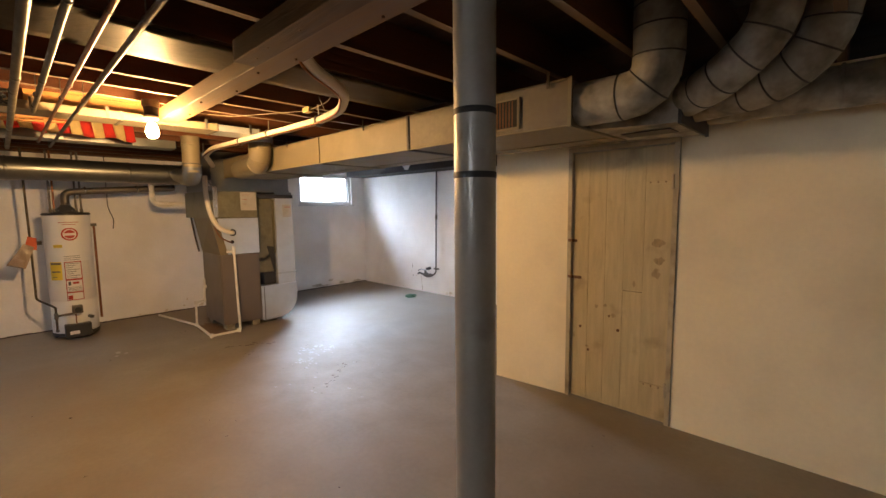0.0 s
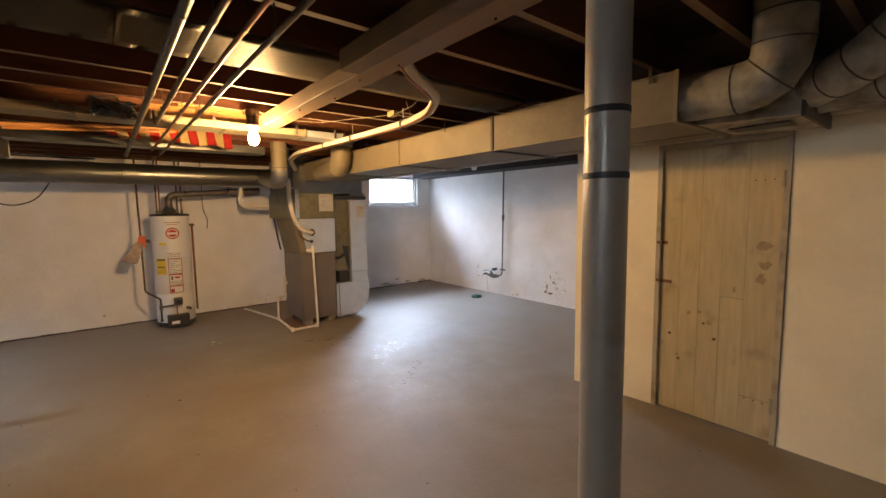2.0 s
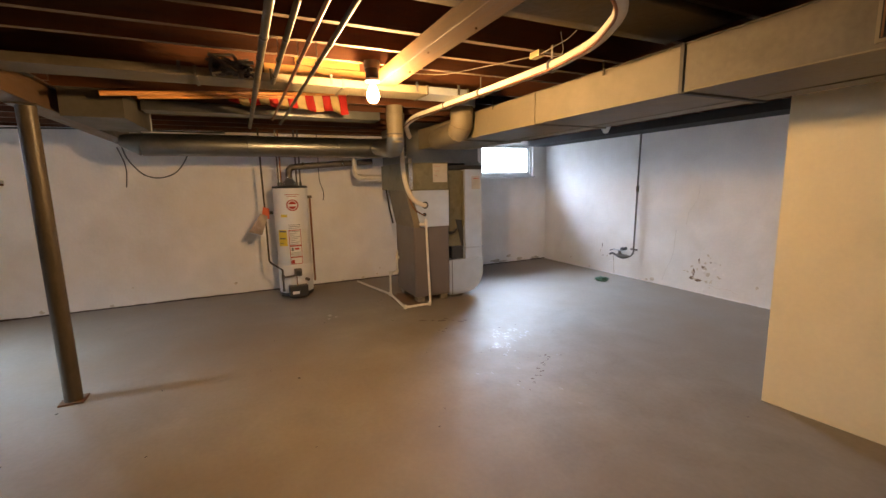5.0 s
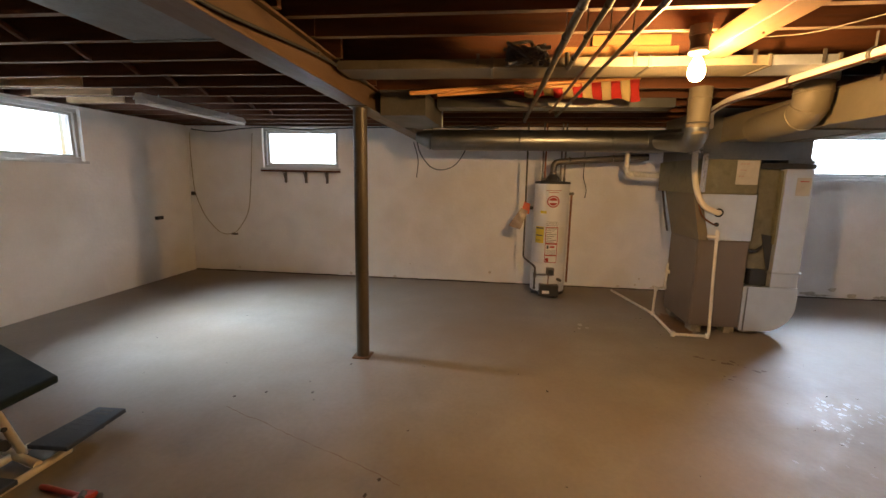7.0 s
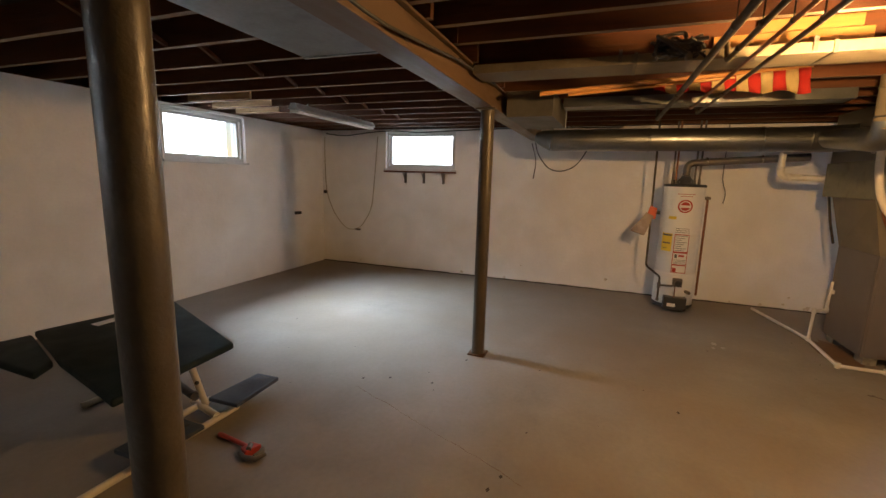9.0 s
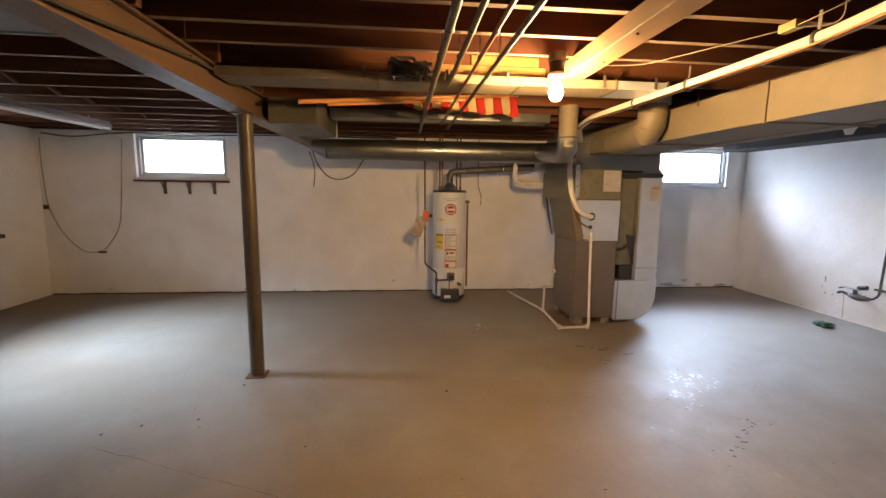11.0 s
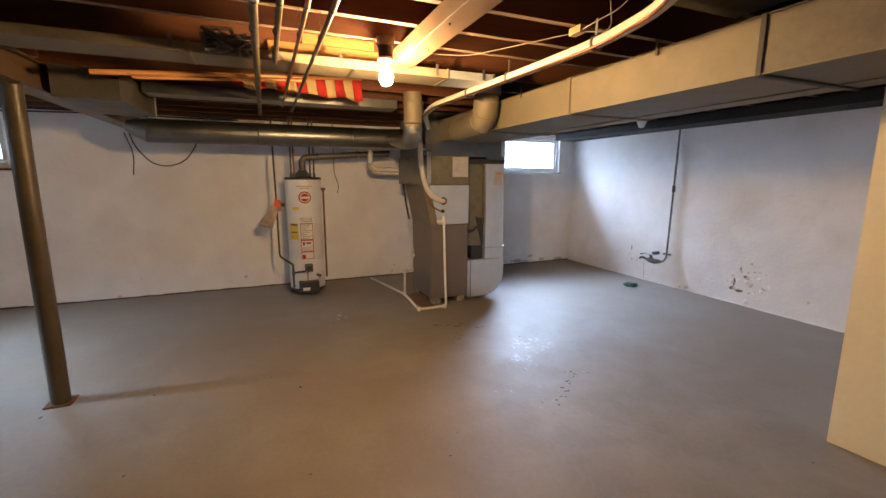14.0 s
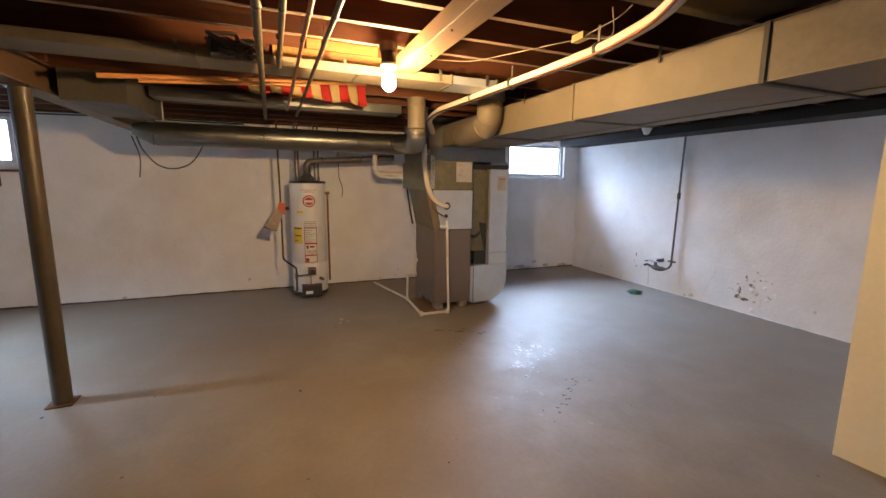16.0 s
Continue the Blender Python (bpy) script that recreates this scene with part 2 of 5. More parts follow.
WRENCH_RED = material("chipped_red_paint", (0.46, 0.05, 0.028), 0.45, vary=0.15, scale=20, bump=0.08, stain=(0.10, 0.06, 0.04), stain_scale=30, stain_amount=0.6)
CLOTH_RED = material("red_cloth", (0.58, 0.035, 0.025), 0.85, vary=0.12, scale=12, fine=260, bump=0.2)
CLOTH_CREAM = material("cream_cloth", (0.68, 0.52, 0.24), 0.85, vary=0.1, scale=12, fine=260, bump=0.2)
BAMBOO = material("varnished_bamboo", (0.52, 0.24, 0.07), 0.4, vary=0.2, scale=8, stretch=(6, 0.6, 6), bump=0.1)
VINYL_GREEN = material("dark_green_upholstery", (0.007, 0.015, 0.013), 0.7, spec=0.25, vary=0.15, scale=6, fine=120, bump=0.15)
RUBBER = material("dark_blue_grey_rubber", (0.035, 0.045, 0.06), 0.6, vary=0.2, scale=8, bump=0.2)
CREAM_TUBE = material("cream_tube_paint", (0.66, 0.58, 0.44), 0.4, vary=0.08, scale=8, bump=0.05)
PORCELAIN = material("white_porcelain", (0.72, 0.70, 0.66), 0.3, vary=0.05, bump=0.02)
BRASS_BOX = material("yellowed_box_metal", (0.34, 0.26, 0.11), 0.5, metal=0.3, vary=0.15, bump=0.1)
DULL_WIRE = material("dull_cloth_wire", (0.24, 0.19, 0.13), 0.7, vary=0.2, bump=0.1)
FOIL = material("foil_tape", (0.80, 0.80, 0.79), 0.22, metal=1.0, vary=0.06, scale=14, bump=0.25)
GREEN_TAPE = material("green_painted_metal", (0.035, 0.11, 0.065), 0.6, metal=0.0, vary=0.2, bump=0.1)
EARTH = material("exposed_brown_render", (0.20, 0.14, 0.09), 0.9, vary=0.3, scale=25, fine=90, bump=0.4)
DAMP = material("grey_damp_mark", (0.55, 0.51, 0.44), 0.8, vary=0.35, scale=14, fine=60, bump=0.2)
PLASTER = material("bare_flaking_plaster", (0.66, 0.60, 0.51), 0.85, vary=0.25, scale=14, fine=90, bump=0.4)
DEBRIS = material("dark_debris", (0.05, 0.035, 0.025), 0.85, vary=0.3, scale=30, bump=0.2)
GLOSS_FLOOR = material("glossy_floor_paint", (0.26, 0.24, 0.22), 0.31, vary=0.15, scale=9, fine=30, bump=0.5, bump_scale=40, rough_vary=0.03)
SMUDGE = material("brown_floor_smudge", (0.10, 0.068, 0.045), 0.6, vary=0.4, scale=25, fine=60, bump=0.15)
RUST_STAIN = material("rust_stained_floor", (0.15, 0.085, 0.045), 0.6, vary=0.3, scale=9, fine=40, bump=0.2)
PALE_SCUFF = material("pale_floor_scuff", (0.42, 0.39, 0.36), 0.7, vary=0.3, scale=20, bump=0.1)
CLEAR_BAG = material("milky_plastic_bag", (0.40, 0.31, 0.25), 0.25, vary=0.12, scale=14, bump=0.3)

GLASS = bpy.data.materials.new("window_glass")
GLASS.use_nodes = True
gb = GLASS.node_tree.nodes["Principled BSDF"]
gb.inputs["Transmission Weight"].default_value, gb.inputs["Roughness"].default_value, gb.inputs["IOR"].default_value = 1.0, 0.0, 1.05

GLOW = bpy.data.materials.new("lit_bulb_glass")
GLOW.use_nodes = True
gl = GLOW.node_tree.nodes["Principled BSDF"]
gl.inputs["Emission Color"].default_value, gl.inputs["Emission Strength"].default_value = (1.0, 0.575, 0.215, 1), 2450


DAYWHITE = bpy.data.materials.new("bright_overcast")
DAYWHITE.use_nodes = True
dw = DAYWHITE.node_tree.nodes["Principled BSDF"]
dw.inputs["Base Color"].default_value = (0.8, 0.8, 0.8, 1)
dw.inputs["Emission Color"].default_value, dw.inputs["Emission Strength"].default_value = (0.80, 0.90, 1.0, 1), 9.0


# ---- building helpers ----
ORIGIN = {}


def box(bm, x0, x1, y0, y1, z0, z1, bevel=0.0):
    vs = [bm.verts.new((x, y, z)) for x in (x0, x1) for y in (y0, y1) for z in (z0, z1)]
    fs = [bm.faces.new([vs[i] for i in f]) for f in ((0, 1, 3, 2), (4, 6, 7, 5), (0, 4, 5, 1), (2, 3, 7, 6), (0, 2, 6, 4), (1, 5, 7, 3))]
    if bevel:
        edges = {e for f in fs for e in f.edges}
        bmesh.ops.bevel(bm, geom=list(edges), offset=bevel, segments=2, affect="EDGES", profile=0.6)
    return vs


def hexa(bm, bottom, top):
    """A solid between two quads (lists of four corners, same order)."""
    vs = [bm.verts.new(p) for p in (*bottom, *top)]
    for f in ((3, 2, 1, 0), (4, 5, 6, 7), (0, 1, 5, 4), (1, 2, 6, 5), (2, 3, 7, 6), (3, 0, 4, 7)):
        bm.faces.new([vs[i] for i in f])
    return vs


def fillet(pts, r, steps=6):
    """The polyline with its corners rounded."""
    pts = [Vector(p) for p in pts]
    out = [pts[0]]
    for a, p, c in zip(pts, pts[1:], pts[2:]):
        u, v = (a - p), (c - p)
        d = min(r, u.length * 0.49, v.length * 0.49)
        s, e = p + u.normalized() * d, p + v.normalized() * d
        for i in range(steps + 1):
            k = i / steps
            out.append(s * (1 - k) ** 2 + p * 2 * k * (1 - k) + e * k ** 2)
    out.append(pts[-1])
    return out


def tube(bm, pts, r, seg=12, caps=True, bend=0.0, steps=6):
    """A round bar along a path; r: one radius, or one for each point."""
    pts = fillet(pts, bend, steps) if bend else [Vector(p) for p in pts]
    rad = r if isinstance(r, (list, tuple)) else [r] * len(pts)
    side, rings = None, []
    for i, p in enumerate(pts):
        d = (pts[min(i + 1, len(pts) - 1)] - pts[max(i - 1, 0)]).normalized()
        if side is None:
            side = d.orthogonal().normalized()
        side = (side - d * side.dot(d)).normalized()
        up = d.cross(side)
        rings.append([bm.verts.new(p + rad[i] * (math.cos(a) * side + math.sin(a) * up)) for a in (2 * math.pi * k / seg for k in range(seg))])
    for a, b in zip(rings, rings[1:]):
        for k in range(seg):
            f = bm.faces.new((a[k], a[(k + 1) % seg], b[(k + 1) % seg], b[k]))
            f.smooth = True
    if caps:
        bm.faces.new([bm.verts.new(v.co) for v in rings[0][::-1]])
        bm.faces.new([bm.verts.new(v.co) for v in rings[-1]])
    return rings


def lathe(bm, x, y, profile, seg=32):
    """A turned shape about the upright through (x, y); profile: (radius, z), from the bottom up."""
    tube(bm, [(x, y, z) for _, z in profile], [max(rr, 1e-4) for rr, _ in profile], seg)


def thing(name, at, label, category, group="", kind=""):
    ob = new(name)
    ob.empty_display_size = 0.1
    ob.location = at
    ORIGIN[ob.name] = Vector(at)
    return tagged(ob, label, category, group, kind)


def finish(bm, name, mat):
    bmesh.ops.recalc_face_normals(bm, faces=bm.faces)
    me = bpy.data.meshes.new(name)
    bm.to_mesh(me)
    bm.free()
    me.materials.append(mat)
    return me


def part(name, bm, mat, parent, label=""):
    """Links bm, built in world places, as one mesh under a thing or a part."""
    base = ORIGIN[parent.name]
    bmesh.ops.translate(bm, vec=-base, verts=bm.verts)
    ob = new(name, finish(bm, name, mat))
    ob.parent = parent
    ORIGIN[ob.name] = base
    return tagged(ob, label)


def solid(name, bm, mat, label, category, at=None, group="", kind=""):
    """A thing that is one mesh."""
    at = Vector(at) if at else Vector()
    bmesh.ops.translate(bm, vec=-at, verts=bm.verts)
    ob = new(name, finish(bm, name, mat))
    ob.location = at
    ORIGIN[ob.name] = at
    return tagged(ob, label, category, group, kind)


def bm_box(*a, **k):
    bm = bmesh.new()
    box(bm, *a, **k)
    return bm


def bm_tube(*a, **k):
    bm = bmesh.new()
    tube(bm, *a, **k)
    return bm


def ring(p, d, r, width=0.012):
    """A raised band about a round pipe at p, along d."""
    p, d = Vector(p), Vector(d).normalized() * width / 2
    bm = bmesh.new()
    tube(bm, [p - d, p - d * 0.5, p + d * 0.5, p + d], [r * 0.985, r + 0.005, r + 0.005, r * 0.985], 28)
    return bm


# ---- the shell of the basement ----
XW, XE, YS, YN, YD, XP, TOP = -6.5, 5.5, -4.5, 6.0, 3.717, -1.268, 2.31
T = 0.25


def wall_x(name, x0, x1, y0, y1, holes, label, top=TOP, mat=None):
    """A wall that runs along y, with holes (y0, y1, z0, z1)."""
    bm = bmesh.new()
    y = y0
    for a, b, c, d in sorted(holes):
        box(bm, x0, x1, y, a, -0.1, top)
        box(bm, x0, x1, a, b, -0.1, c)
        box(bm, x0, x1, a, b, d, top)
        y = b
    box(bm, x0, x1, y, y1, -0.1, top)
    return solid(name, bm, mat or WALL, label, "wall", kind="structure")


def wall_y(name, y0, y1, x0, x1, holes, label, top=TOP, mat=None):
    bm = bmesh.new()
    x = x0
    for a, b, c, d in sorted(holes):
        box(bm, x, a, y0, y1, -0.1, top)
        box(bm, a, b, y0, y1, -0.1, c)
        box(bm, a, b, y0, y1, d, top)
        x = b
    box(bm, x, x1, y0, y1, -0.1, top)
    return solid(name, bm, mat or WALL, label, "wall", kind="structure")


WIN_A = (-3.23, -2.01, 1.68, 2.28)
WIN_B = (4.51, 5.68, 1.65, 2.25)
WIN_C = (-4.76, -3.57, 1.68, 2.28)
# Assumed opening, out of view, for the added south-east daylight.
WIN_UNSEEN = (1.6, 2.8, 1.68, 2.28)
solid("floor", bm_box(XW - T, XE + T, YS - T, YN + T, -0.2, 0.0), FLOOR, "grey painted concrete floor, worn and stained", "floor", kind="structure")
wall_x("wall_west", XW - T, XW, YS - T, YN + T, [WIN_A, WIN_B], "white painted masonry wall with two small windows")
wall_y("wall_south", YS - T, YS, XW, XE, [WIN_C, WIN_UNSEEN], "white painted masonry wall with one high window, another added unseen")
wall_y("wall_north", YN, YN + T, XW, XP + 0.2, [], "white painted masonry wall with flaking patches", top=2.25)
wall_x("wall_partition", XP, XP + 0.2, YD + 0.2, YN, [], "white painted masonry return wall")
DOOR = (-0.615, 0.185, -0.1, 2.015)
door_wall = wall_y("wall_door", YD, YD + 0.2, XP, XE, [DOOR], "cream painted plastered wall beside the plank door", mat=CREAM_WALL)
for v in door_wall.data.vertices:
    if v.co.x < XP + 0.01 and v.co.y < YD + 0.01:
        v.co.x, v.co.y = v.co.x - 0.008, v.co.y - 0.06
wall_x("wall_east", XE, XE + T, YS, YD + 0.2, [], "white painted masonry wall")
solid("sill_plate", bm_box(XW, XP + 0.2, YN + 0.02, YN + T, 2.25, 2.31), JOIST, "dark timber sill plate on the wall top", "trim", kind="structure")

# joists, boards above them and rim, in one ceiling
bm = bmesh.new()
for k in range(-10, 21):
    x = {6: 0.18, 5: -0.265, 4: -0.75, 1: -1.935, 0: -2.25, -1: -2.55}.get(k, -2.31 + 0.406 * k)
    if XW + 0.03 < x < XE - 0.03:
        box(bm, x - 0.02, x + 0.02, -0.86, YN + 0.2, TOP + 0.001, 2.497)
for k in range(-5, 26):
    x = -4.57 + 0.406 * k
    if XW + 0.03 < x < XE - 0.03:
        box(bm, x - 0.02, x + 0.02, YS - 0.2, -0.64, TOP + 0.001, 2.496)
# Bottom faces take the paler colour, painted as if lit from below.
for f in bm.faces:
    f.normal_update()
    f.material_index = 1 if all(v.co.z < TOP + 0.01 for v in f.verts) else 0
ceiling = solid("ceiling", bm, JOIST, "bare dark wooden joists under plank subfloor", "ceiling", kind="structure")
ceiling.data.materials.append(JOIST_LIT_UNDERSIDE)
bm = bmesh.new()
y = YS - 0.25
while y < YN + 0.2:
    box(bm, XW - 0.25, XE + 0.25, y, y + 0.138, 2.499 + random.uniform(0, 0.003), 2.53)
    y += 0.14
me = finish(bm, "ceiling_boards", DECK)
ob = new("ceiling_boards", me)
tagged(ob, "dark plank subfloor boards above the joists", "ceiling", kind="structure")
bm = bmesh.new()
box(bm, XW - 0.25, XW - 0.2, YS - 0.25, YN + 0.25, TOP, 2.497)
box(bm, XE + 0.2, XE + 0.25, YS - 0.25, YN + 0.25, TOP, 2.497)
box(bm, XW - 0.2, XE + 0.2, YS - 0.25, YS - 0.205, TOP, 2.497)
box(bm, XW - 0.2, XE + 0.2, YN + 0.205, YN + 0.25, TOP, 2.497)
solid("rim_joist", bm, JOIST, "dark timber rim joist round the ceiling", "trim", kind="structure")


def window(name, axis, u0, u1, z0, z1, face, out, label):
    """A fixed basement window: frame, sash, pane and sill in a wall's opening. out: -1, the outside lies the lower way."""
    def bx(a, b, c, d, e, f, bev=0.0):
        return bm_box(c, d, a, b, e, f, bevel=bev) if axis == "x" else bm_box(a, b, c, d, e, f, bevel=bev)
    at = (face, (u0 + u1) / 2, z0) if axis == "x" else ((u0 + u1) / 2, face, z0)
    w = thing(name, at, label, "window", kind="structure")
    d0, d1 = face + out * 0.16, face + out * 0.045
    d0, d1 = min(d0, d1), max(d0, d1)
    f = 0.045
    for a, b, e, g in ((u0, u1, z0, z0 + f), (u0, u1, z1 - f, z1), (u0, u0 + f, z0 + f, z1 - f), (u1 - f, u1, z0 + f, z1 - f)):
        part("window_frame", bx(a + 0.002, b - 0.002, d0, d1, e + 0.002, g - 0.002, 0.004), VINYL, w)
    s0, s1 = d0 + 0.02, d1 - 0.03
    s = 0.03
    a0, a1, e0, e1 = u0 + f, u1 - f, z0 + f, z1 - f
    for a, b, e, g in ((a0, a1, e0, e0 + s), (a0, a1, e1 - s, e1), (a0, a0 + s, e0 + s, e1 - s), (a1 - s, a1, e0 + s, e1 - s)):
        part("sash", bx(a, b, s0, s1, e, g, 0.003), VINYL, w)
    m = (s0 + s1) / 2
    pane = part("pane", bx(a0 + s, a1 - s, m - 0.002, m + 0.002, e0 + s, e1 - s), GLASS, w)
    pane.visible_shadow = False
    q0, q1 = sorted((face + out * 0.045, face - out * 0.03))
    part("window_sill", bx(u0 - 0.03, u1 + 0.03, q0, q1, z0 - 0.03, z0 + 0.0, 0.005), VINYL, w, "worn white sill board")
    return w


window("window_1", "x", *WIN_A, XW, -1, "small white framed basement window above a wooden shelf")
window("window_2", "x", *WIN_B, XW, -1, "small white framed basement window high in the wall")
window("window_3", "y", *WIN_C, YS, -1, "small white framed basement window high in the wall")

# Unseen window, added so the extra south-east daylight has a source.
window("window_4_unseen", "y", *WIN_UNSEEN, YS, -1, "small white framed basement window high in the wall")

# the bright sky outside the windows, the last card beyond the added unseen one
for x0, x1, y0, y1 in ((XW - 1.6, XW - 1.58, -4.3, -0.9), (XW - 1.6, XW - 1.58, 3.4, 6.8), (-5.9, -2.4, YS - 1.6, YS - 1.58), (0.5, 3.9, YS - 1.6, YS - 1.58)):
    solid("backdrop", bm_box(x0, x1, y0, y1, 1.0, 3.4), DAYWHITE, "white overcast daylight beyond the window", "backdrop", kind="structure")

# ---- door ----
door = thing("door_1", (-0.215, YD, 0), "closed tan painted plank door, scuffed, in a worn frame", "door", kind="structure")
for x0, x1, z0, z1 in ((-0.612, -0.578, 0, 1.975), (0.148, 0.182, 0, 1.975), (-0.612, 0.182, 1.975, 2.012)):
    part("door_frame", bm_box(x0, x1, YD - 0.014, YD + 0.12, z0 + 0.002, z1, bevel=0.004), TRIM_PAINT, door)
edges = [-0.574, -0.445, -0.312, -0.175, -0.035, 0.144]
for a, b in zip(edges, edges[1:]):
    lift = random.uniform(0, 0.003)
    if abs(a + 0.175) < 0.01:
        part("plank", bm_box(a + 0.0007, b - 0.0007, YD + 0.012 + lift, YD + 0.04, 0.012, 0.93, bevel=0.0012), DOOR_PAINT, door)
        part("plank", bm_box(a + 0.0007, b - 0.0007, YD + 0.010 + lift, YD + 0.04, 0.934, 1.968, bevel=0.0012), DOOR_PAINT, door)
    else:
        part("plank", bm_box(a + 0.0007, b - 0.0007, YD + 0.010 + lift, YD + 0.04, 0.012, 1.968, bevel=0.0012), DOOR_PAINT, door)
part("backing_board", bm_box(-0.574, 0.144, YD + 0.042, YD + 0.06, 0.012, 1.968), TRIM_PAINT, door)
for z in (1.72, 0.26):
    h = part("hinge", bm_box(-0.03, 0.146, YD + 0.003, YD + 0.012, z - 0.012, z + 0.012, bevel=0.003), DOOR_PAINT, door, "painted strap hinge")
    part("knuckle", bm_tube([(0.149, YD - 0.018, z - 0.05), (0.149, YD - 0.018, z + 0.05)], 0.009), TRIM_PAINT, h)
    for i in range(3):
        part("screw", bm_tube([(0.0 + i * 0.05, YD + 0.004, z), (0.0 + i * 0.05, YD - 0.001, z)], 0.005, 8), RUST, h)
for z, w in ((1.29, 0.05), (1.0, 0.09)):
    lt = part("latch", bm_box(-0.60, -0.575 + w, YD - 0.024, YD - 0.0145, z - 0.011, z + 0.011, bevel=0.003), RUST, door, "rusted slide bolt")
    part("knob", bm_tube([(-0.56, YD - 0.024, z), (-0.56, YD - 0.042, z)], 0.007, 10), RUST, lt)
for x, z, r in ((-0.50, 0.60, 0.011), (-0.27, 0.72, 0.009), (-0.20, 0.62, 0.012), (-0.43, 0.42, 0.010)):
    part("knot", bm_tube([(x, YD + 0.0095, z), (x, YD + 0.014, z)], r, 9), RUST, door, "dark worn knot")

for k, (x, z, rx, rz) in enumerate(((0.065, 1.30, 0.05, 0.035), (0.075, 1.17, 0.045, 0.035), (0.055, 1.08, 0.03, 0.05), (-0.09, 0.99, 0.012, 0.03), (-0.30, 0.80, 0.02, 0.015), (-0.37, 0.78, 0.015, 0.02), (-0.235, 0.73, 0.02, 0.02), (-0.44, 0.45, 0.02, 0.012), (-0.55, 0.52, 0.015, 0.025))):
    r = random.Random(k)
    bm = bmesh.new()
    bm.faces.new([bm.verts.new((x + rx * r.uniform(0.5, 1.1) * math.cos(a), YD + 0.0085 - 0.0003 * k, z + rz * r.uniform(0.5, 1.1) * math.sin(a))) for a in (j * 0.4488 for j in range(14))])
    part("worn_mark", bm, DOOR_WORN, door, "brown worn mark in the paint")

# ---- beam, posts, timber ----
beam = thing("steel_beam", (-1.6, -0.745, 2.115), "brown painted steel beam carrying the joists", "beam", kind="structure")
for y0, y1, z0, z1 in ((-0.825, -0.665, 2.115, 2.130), (-0.825, -0.665, 2.294, 2.309), (-0.752, -0.738, 2.130, 2.294)):
    part("flange" if z1 - z0 < 0.1 else "web", bm_box(XW + 0.01, XE - 0.01, y0, y1, z0, z1, bevel=0.003), STEEL_BEAM, beam)
part("side_board", bm_box(XW + 0.05, XE - 0.05, -0.737, -0.69, 2.1305, 2.29, bevel=0.004), STEEL_BEAM, beam)


def post(at, top, mat, label, lean=(0, 0), bands=()):
    x, y = at
    p = thing("support_post", (x, y, 0), label, "post", group="steel support posts")
    part("shaft", bm_tube([(x, y, 0.012), (x + lean[0], y + lean[1], top - 0.012)], 0.056, 32), mat, p)
    part("base_plate", bm_box(x - 0.075, x + 0.075, y - 0.075, y + 0.075, 0.0, 0.012, bevel=0.002), RUST, p, "rusted square base plate")
    part("top_plate", bm_box(x + lean[0] - 0.08, x + lean[0] + 0.08, y + lean[1] - 0.08, y + lean[1] + 0.08, top - 0.012, top, bevel=0.002), mat, p)
    for z in bands:
        part("band", ring((x + lean[0] * z / top, y + lean[1] * z / top, z), (lean[0], lean[1], top), 0.0525, 0.026), BLACK_TAPE, p, "black tape band")
    return p


post((0.274, 1.447), 2.22, POST, "grey steel post with two black tape bands", bands=(1.806, 1.643))
post((-3.575, -0.725), 2.114, POST_BROWN, "bronze painted steel post under the beam")
post((-0.712, -0.735), 2.114, POST_BROWN, "bronze painted steel post under the beam")
girt = thing("timber_girt", (-0.8, 1.48, 2.22), "pale rough double timber girt under the joists", "beam", kind="structure")
part("plank", bm_box(-2.72, 1.2, 1.437, 1.565, 2.220, 2.3095, bevel=0.006), PINE, girt)
part("plank", bm_box(-1.02, 1.2, 1.335, 1.4345, 2.214, 2.3095, bevel=0.007), OLD_TIMBER, girt, "dark weathered side plank")
for x, y in ((-1.9, 1.47), (-1.5, 1.53), (-1.1, 1.48), (-0.8, 1.52), (-0.5, 1.38), (-0.2, 1.53), (-2.3, 1.52), (-0.9, 1.39), (-0.75, 1.37)):
    part("nail", bm_tube([(x, y, 2.212), (x, y, 2.23)], 0.006, 8), RUST, girt)

# ---- sheet metal ducts ----
DY0, DY1, DZ0, DZ1 = 2.573, 3.30, 1.968, 2.192
trunk = thing("main_duct", (-2.4, 2.94, DZ0), "tan painted rectangular supply duct under the joists", "duct")
xs = [-4.74, -3.62, -2.43, -1.24, -0.03]
for a, b in zip(xs, xs[1:]):
    # The section farthest from the bulb is painted darker for its weaker light.
    s = part("section", bm_box(a + 0.001, b - 0.001, DY0, DY1, DZ0, DZ1, bevel=0.003), DUCT_TAN if b < -1.0 else DUCT_DIMMED, trunk)
    part("fold", bm_box(a + 0.02, b - 0.02, DY0 + 0.54, DY0 + 0.555, DZ0 - 0.006, DZ0 + 0.002, bevel=0.002), DUCT_TAN, s)
    part("lip", bm_box(a + 0.002, b - 0.002, DY0 - 0.008, DY0 + 0.012, DZ0 - 0.007, DZ0 - 0.0005, bevel=0.002), DUCT_TAN, s)
    part("lip", bm_box(a + 0.002, b - 0.002, DY0 - 0.006, DY0 + 0.012, DZ1 + 0.0005, DZ1 + 0.006, bevel=0.002), DUCT_TAN, s)
